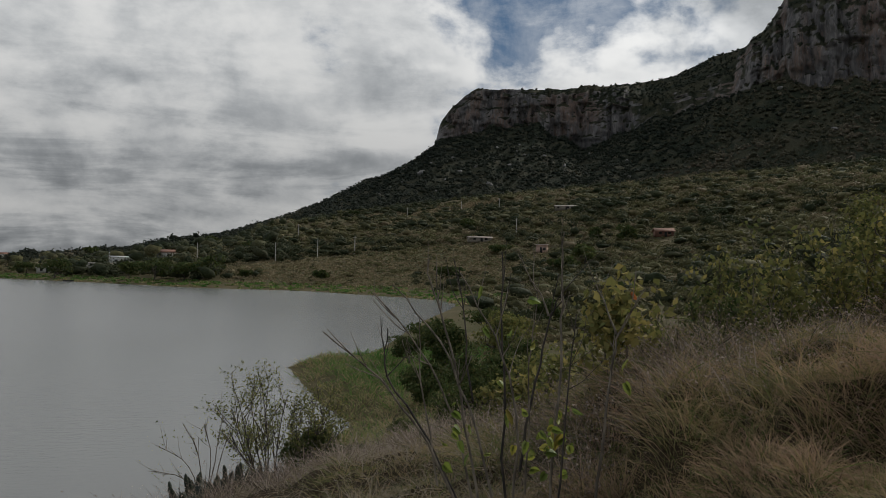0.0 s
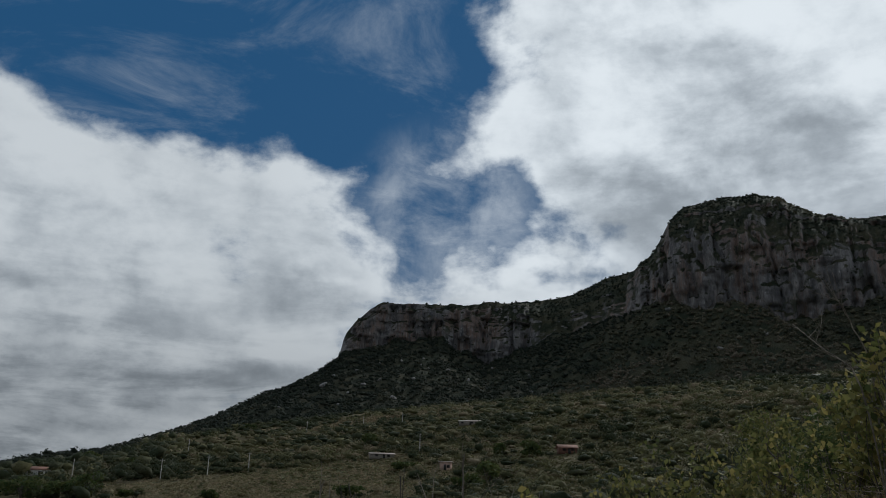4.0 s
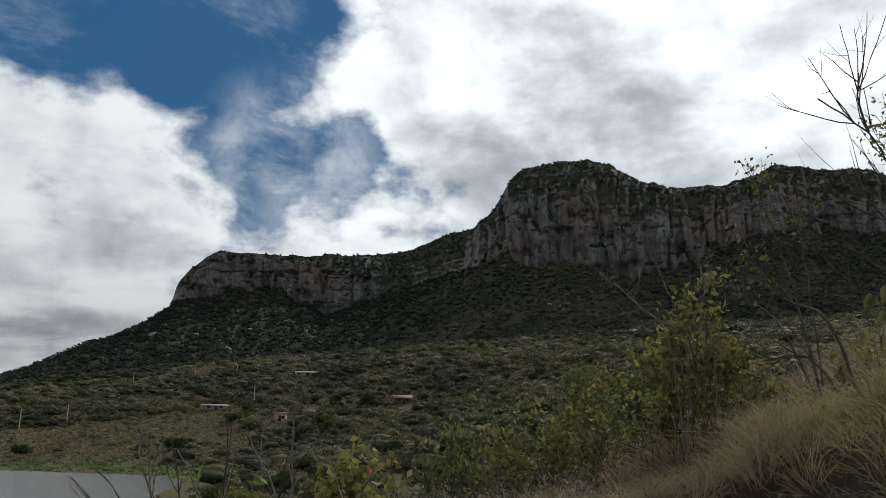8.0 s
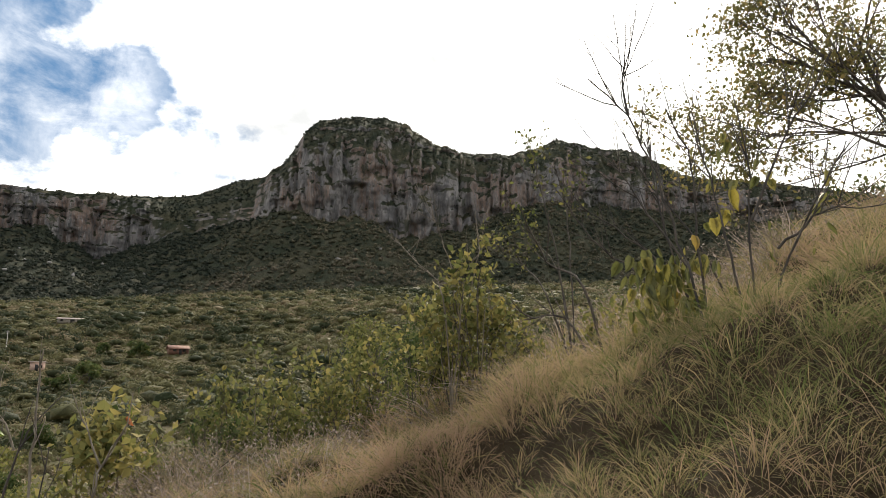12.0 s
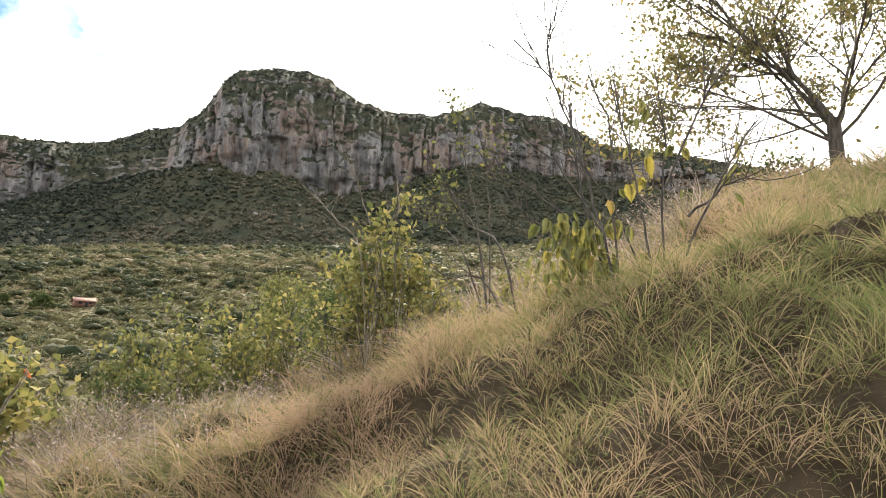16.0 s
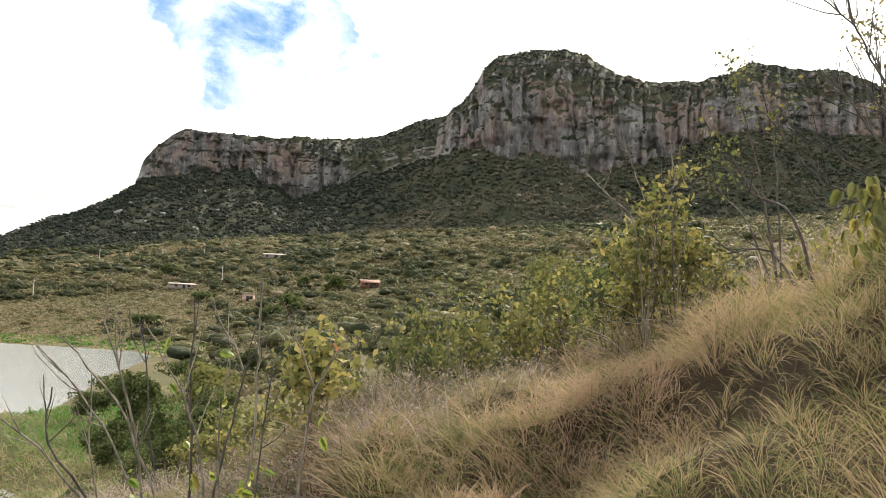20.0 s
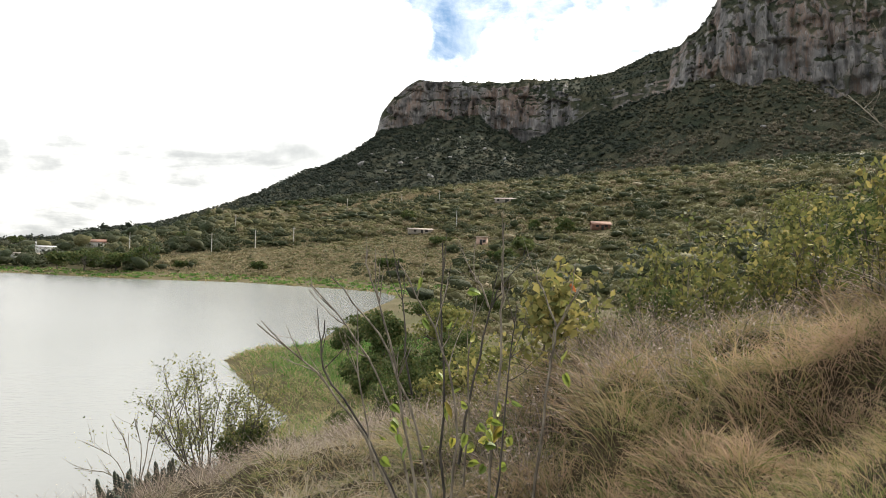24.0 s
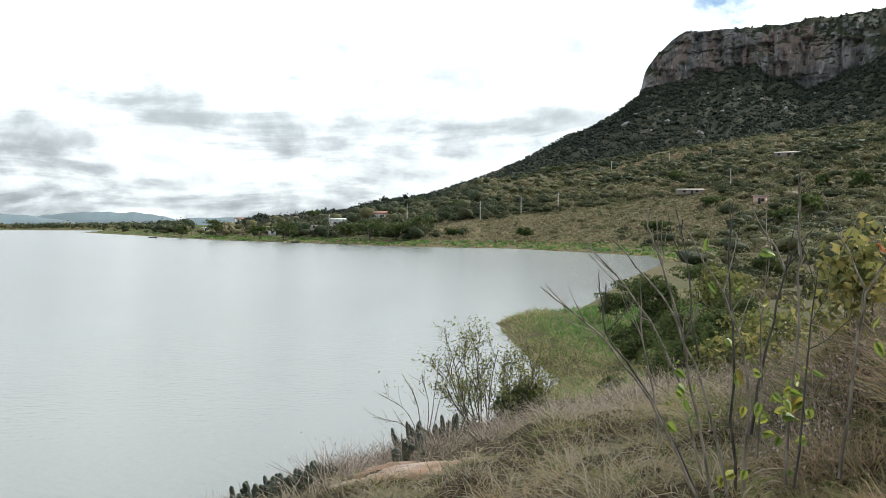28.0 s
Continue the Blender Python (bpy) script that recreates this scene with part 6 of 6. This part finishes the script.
stuff("near_grass", sward(38000, 2.0, 8.5, -22, 40, 10, 30, 0.22, 0.0028, 0.45, lambda x, y, r, b: 0.14 + 0.9 * fbm(x * 1.1, y * 1.1, 73, 3), 0.06, (-0.05, -0.05, 0), lambda x, y, r, b, g: ~((b < -8) & (r > 7.2)), 1.1), GRASS, "olive green grass tussocks near the path", "grass", True)
stuff("bank_grass", sward(42000, 2.5, 18, -36, 12, 2, 30, 0.36, 0.0055, 0.5, lambda x, y, r, b: 0.62 + 0.35 * fbm(x * 0.6, y * 0.6, 57, 3), 0.13, (0, 0, 0),
                          lambda x, y, r, b, g: ~((b < -9.5) & (b > -22) & (r > 7.2) & (r < 8.6) & (g.random(len(x)) < 0.7))), BANK, "dry grey-brown grass on the bank above the lake", "grass", True)


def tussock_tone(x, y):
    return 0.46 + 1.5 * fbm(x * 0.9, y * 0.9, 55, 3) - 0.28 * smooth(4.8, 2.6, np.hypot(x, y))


def brush_tone(x, y):
    return 0.50 + 0.5 * fbm(x * 0.7, y * 0.7, 59, 2)


THIN = ((0, 0.9), (0.5, 0.9), (1.0, 0.1))
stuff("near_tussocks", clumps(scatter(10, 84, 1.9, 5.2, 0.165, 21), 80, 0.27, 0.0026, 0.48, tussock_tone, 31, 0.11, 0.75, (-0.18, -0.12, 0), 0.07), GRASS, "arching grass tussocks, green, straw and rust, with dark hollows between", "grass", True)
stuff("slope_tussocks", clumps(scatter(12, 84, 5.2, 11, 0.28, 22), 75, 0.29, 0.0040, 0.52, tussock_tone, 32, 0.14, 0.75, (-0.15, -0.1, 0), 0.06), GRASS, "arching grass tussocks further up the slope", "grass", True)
stuff("dry_brush", clumps(scatter(7, 33, 4.9, 8.6, 0.33, 23, 1.0), 95, 0.40, 0.0042, 0.30, brush_tone, 33, 0.15, 0.9, (0, 0, 0), 0.05, THIN, 3, 0.45), BRUSH, "pinkish brown dead brush standing in the grass", "brush", True)
stuff("brush_tufts", clumps(scatter(4, 34, 2.8, 8.8, 0.30, 26), 70, 0.30, 0.0040, 0.6, lambda x, y: 0.10 + 1.1 * fbm(x * 0.8, y * 0.8, 57, 3) - 0.1 * smooth(5.5, 4.0, np.hypot(x, y)), 36, 0.12, 0.8, (-0.05, -0.05, 0), 0.04), GRASS, "olive grass tufts between the dead brush", "grass", True)
stuff("bank_brush", clumps(scatter(-23, 9, 8.9, 16, 0.42, 27, 0.8), 80, 0.36, 0.0055, 0.25, lambda x, y: 0.62 + 0.5 * fbm(x * 0.5, y * 0.5, 58, 2), 37, 0.16, 0.8, (0, 0, 0), 0.03, THIN, 2, 0.4), BRUSH, "grey-pink dry weeds standing on the bank", "brush", True)
stuff("slope_brush", clumps(scatter(33, 62, 5.2, 9.5, 0.42, 24, 0.8), 90, 0.40, 0.0046, 0.30, brush_tone, 34, 0.16, 0.9, (-0.1, 0, 0), 0.05, THIN, 3, 0.45), BRUSH, "grey-pink dead brush around the leggy shrub", "brush", True)
stuff("crest_brush", sward(26000, 6, 24, 30, 84, 4, 30, 0.33, 0.0040, 0.45, lambda x, y, r, b: 0.62 + 0.2 * fbm(x * 0.7, y * 0.7, 61, 2), 0.15, (-0.2, 0, 0)), GRASS, "tall straw-coloured grass along the crest", "grass", True)
stuff("shore_reeds", sward(26000, 20, 62, -8.5, 7, 5, 22, 0.62, 0.024, 0.35, lambda x, y, r, b: 0.18 + 0.7 * fbm(x / 6, y / 6, 63, 3) + 0.9 * smooth(42, 35, r) + 0.45 * smooth(2.2, 0.4, shore_distance(x, y)) + 0.7 * smooth(-3.8, -6.2, b), 0.35, (0, 0, 0),
                           lambda x, y, r, b, g: shore_distance(x, y) < 14, edge=0.15), REED, "bright green reeds and grass at the water's edge", "reeds", True)


def far_verge(b0, b1, r0, r1, n, deep, wide, shore=0.3, tone=0.5):
    """A strip of fresh grass along the far bank."""
    rng = np.random.default_rng(8)
    b, r = rng.uniform(b0, b1, n), rng.uniform(r0, r1, n)
    x, y = r * np.sin(np.radians(b)), r * np.cos(np.radians(b))
    sd = shore_distance(x, y)
    ok = (sd > shore) & (sd < deep)
    x, y, r, sd = x[ok], y[ok], r[ok], sd[ok]
    heap = Heap()
    at = np.stack([x, y, ground_z(x, y) - 0.05], -1)
    k = len(x)
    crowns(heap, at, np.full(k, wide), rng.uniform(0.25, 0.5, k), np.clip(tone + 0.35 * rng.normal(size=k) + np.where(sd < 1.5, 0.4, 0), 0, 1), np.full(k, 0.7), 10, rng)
    return heap


stuff("far_verge", far_verge(-34, 7, 150, 420, 9000, 15, 1.3), REED, "strip of fresh green grass along the far bank", "grass")
stuff("plain_grass", far_verge(-47, -29, 380, 1400, 5200, 90, 4.5), REED, "green and straw-coloured pasture on the plain across the lake", "grass")
stuff("hill_grass", far_verge(-14, 10, 200, 345, 5200, 130, 1.6, 14, 0.75), HILL, "low dry brown grass on the open hillside above the lake", "grass")


def tufts(b0, b1, r0, r1, n, wide, tone, seed):
    """Low dry tufts over a stretch of open ground."""
    rng = np.random.default_rng(seed)
    b, r = rng.uniform(b0, b1, n), np.sqrt(rng.uniform(r0 * r0, r1 * r1, n))
    x, y = r * np.sin(np.radians(b)), r * np.cos(np.radians(b))
    ok = shore_distance(x, y) > 10
    x, y, r = x[ok], y[ok], r[ok]
    k, per = len(x), 7
    at = np.stack([x, y, ground_z(x, y) + 0.1], -1)
    d = unit(rng.normal(size=(k, per, 3)) + np.array([0, 0, 0.8]))
    pos = at[:, None, :] + d * np.array([wide, wide, 0.45]) * rng.random((k, per, 1)) ** 0.5
    t = np.clip(np.repeat(tone + 0.35 * fbm(x / 40, y / 40, 88, 3), per) + 0.1 * rng.normal(size=k * per), 0, 1)
    heap = Heap()
    leaf_quads(heap, pos.reshape(-1, 3), np.repeat(d.reshape(-1, 3) * 0 + np.array([0, 0, 1.0]), 1, 0), 0.0034 * np.repeat(r, per), t, rng, 0.8, corners=3)
    return heap


stuff("valley_grass", tufts(-10, 46, 115, 430, 15000, 1.6, 0.62, 51), SCRUB, "olive and tan low growth between the valley bushes", "grass")
stuff("tan_field", tufts(-5, 11, 485, 540, 2600, 2.6, 0.9, 52), HILL, "tan dry field below the dark scree", "grass")
stuff("farm_clearing", tufts(11, 22, 318, 352, 900, 1.8, 0.9, 53), HILL, "tan dry grass in the farm clearing", "grass")
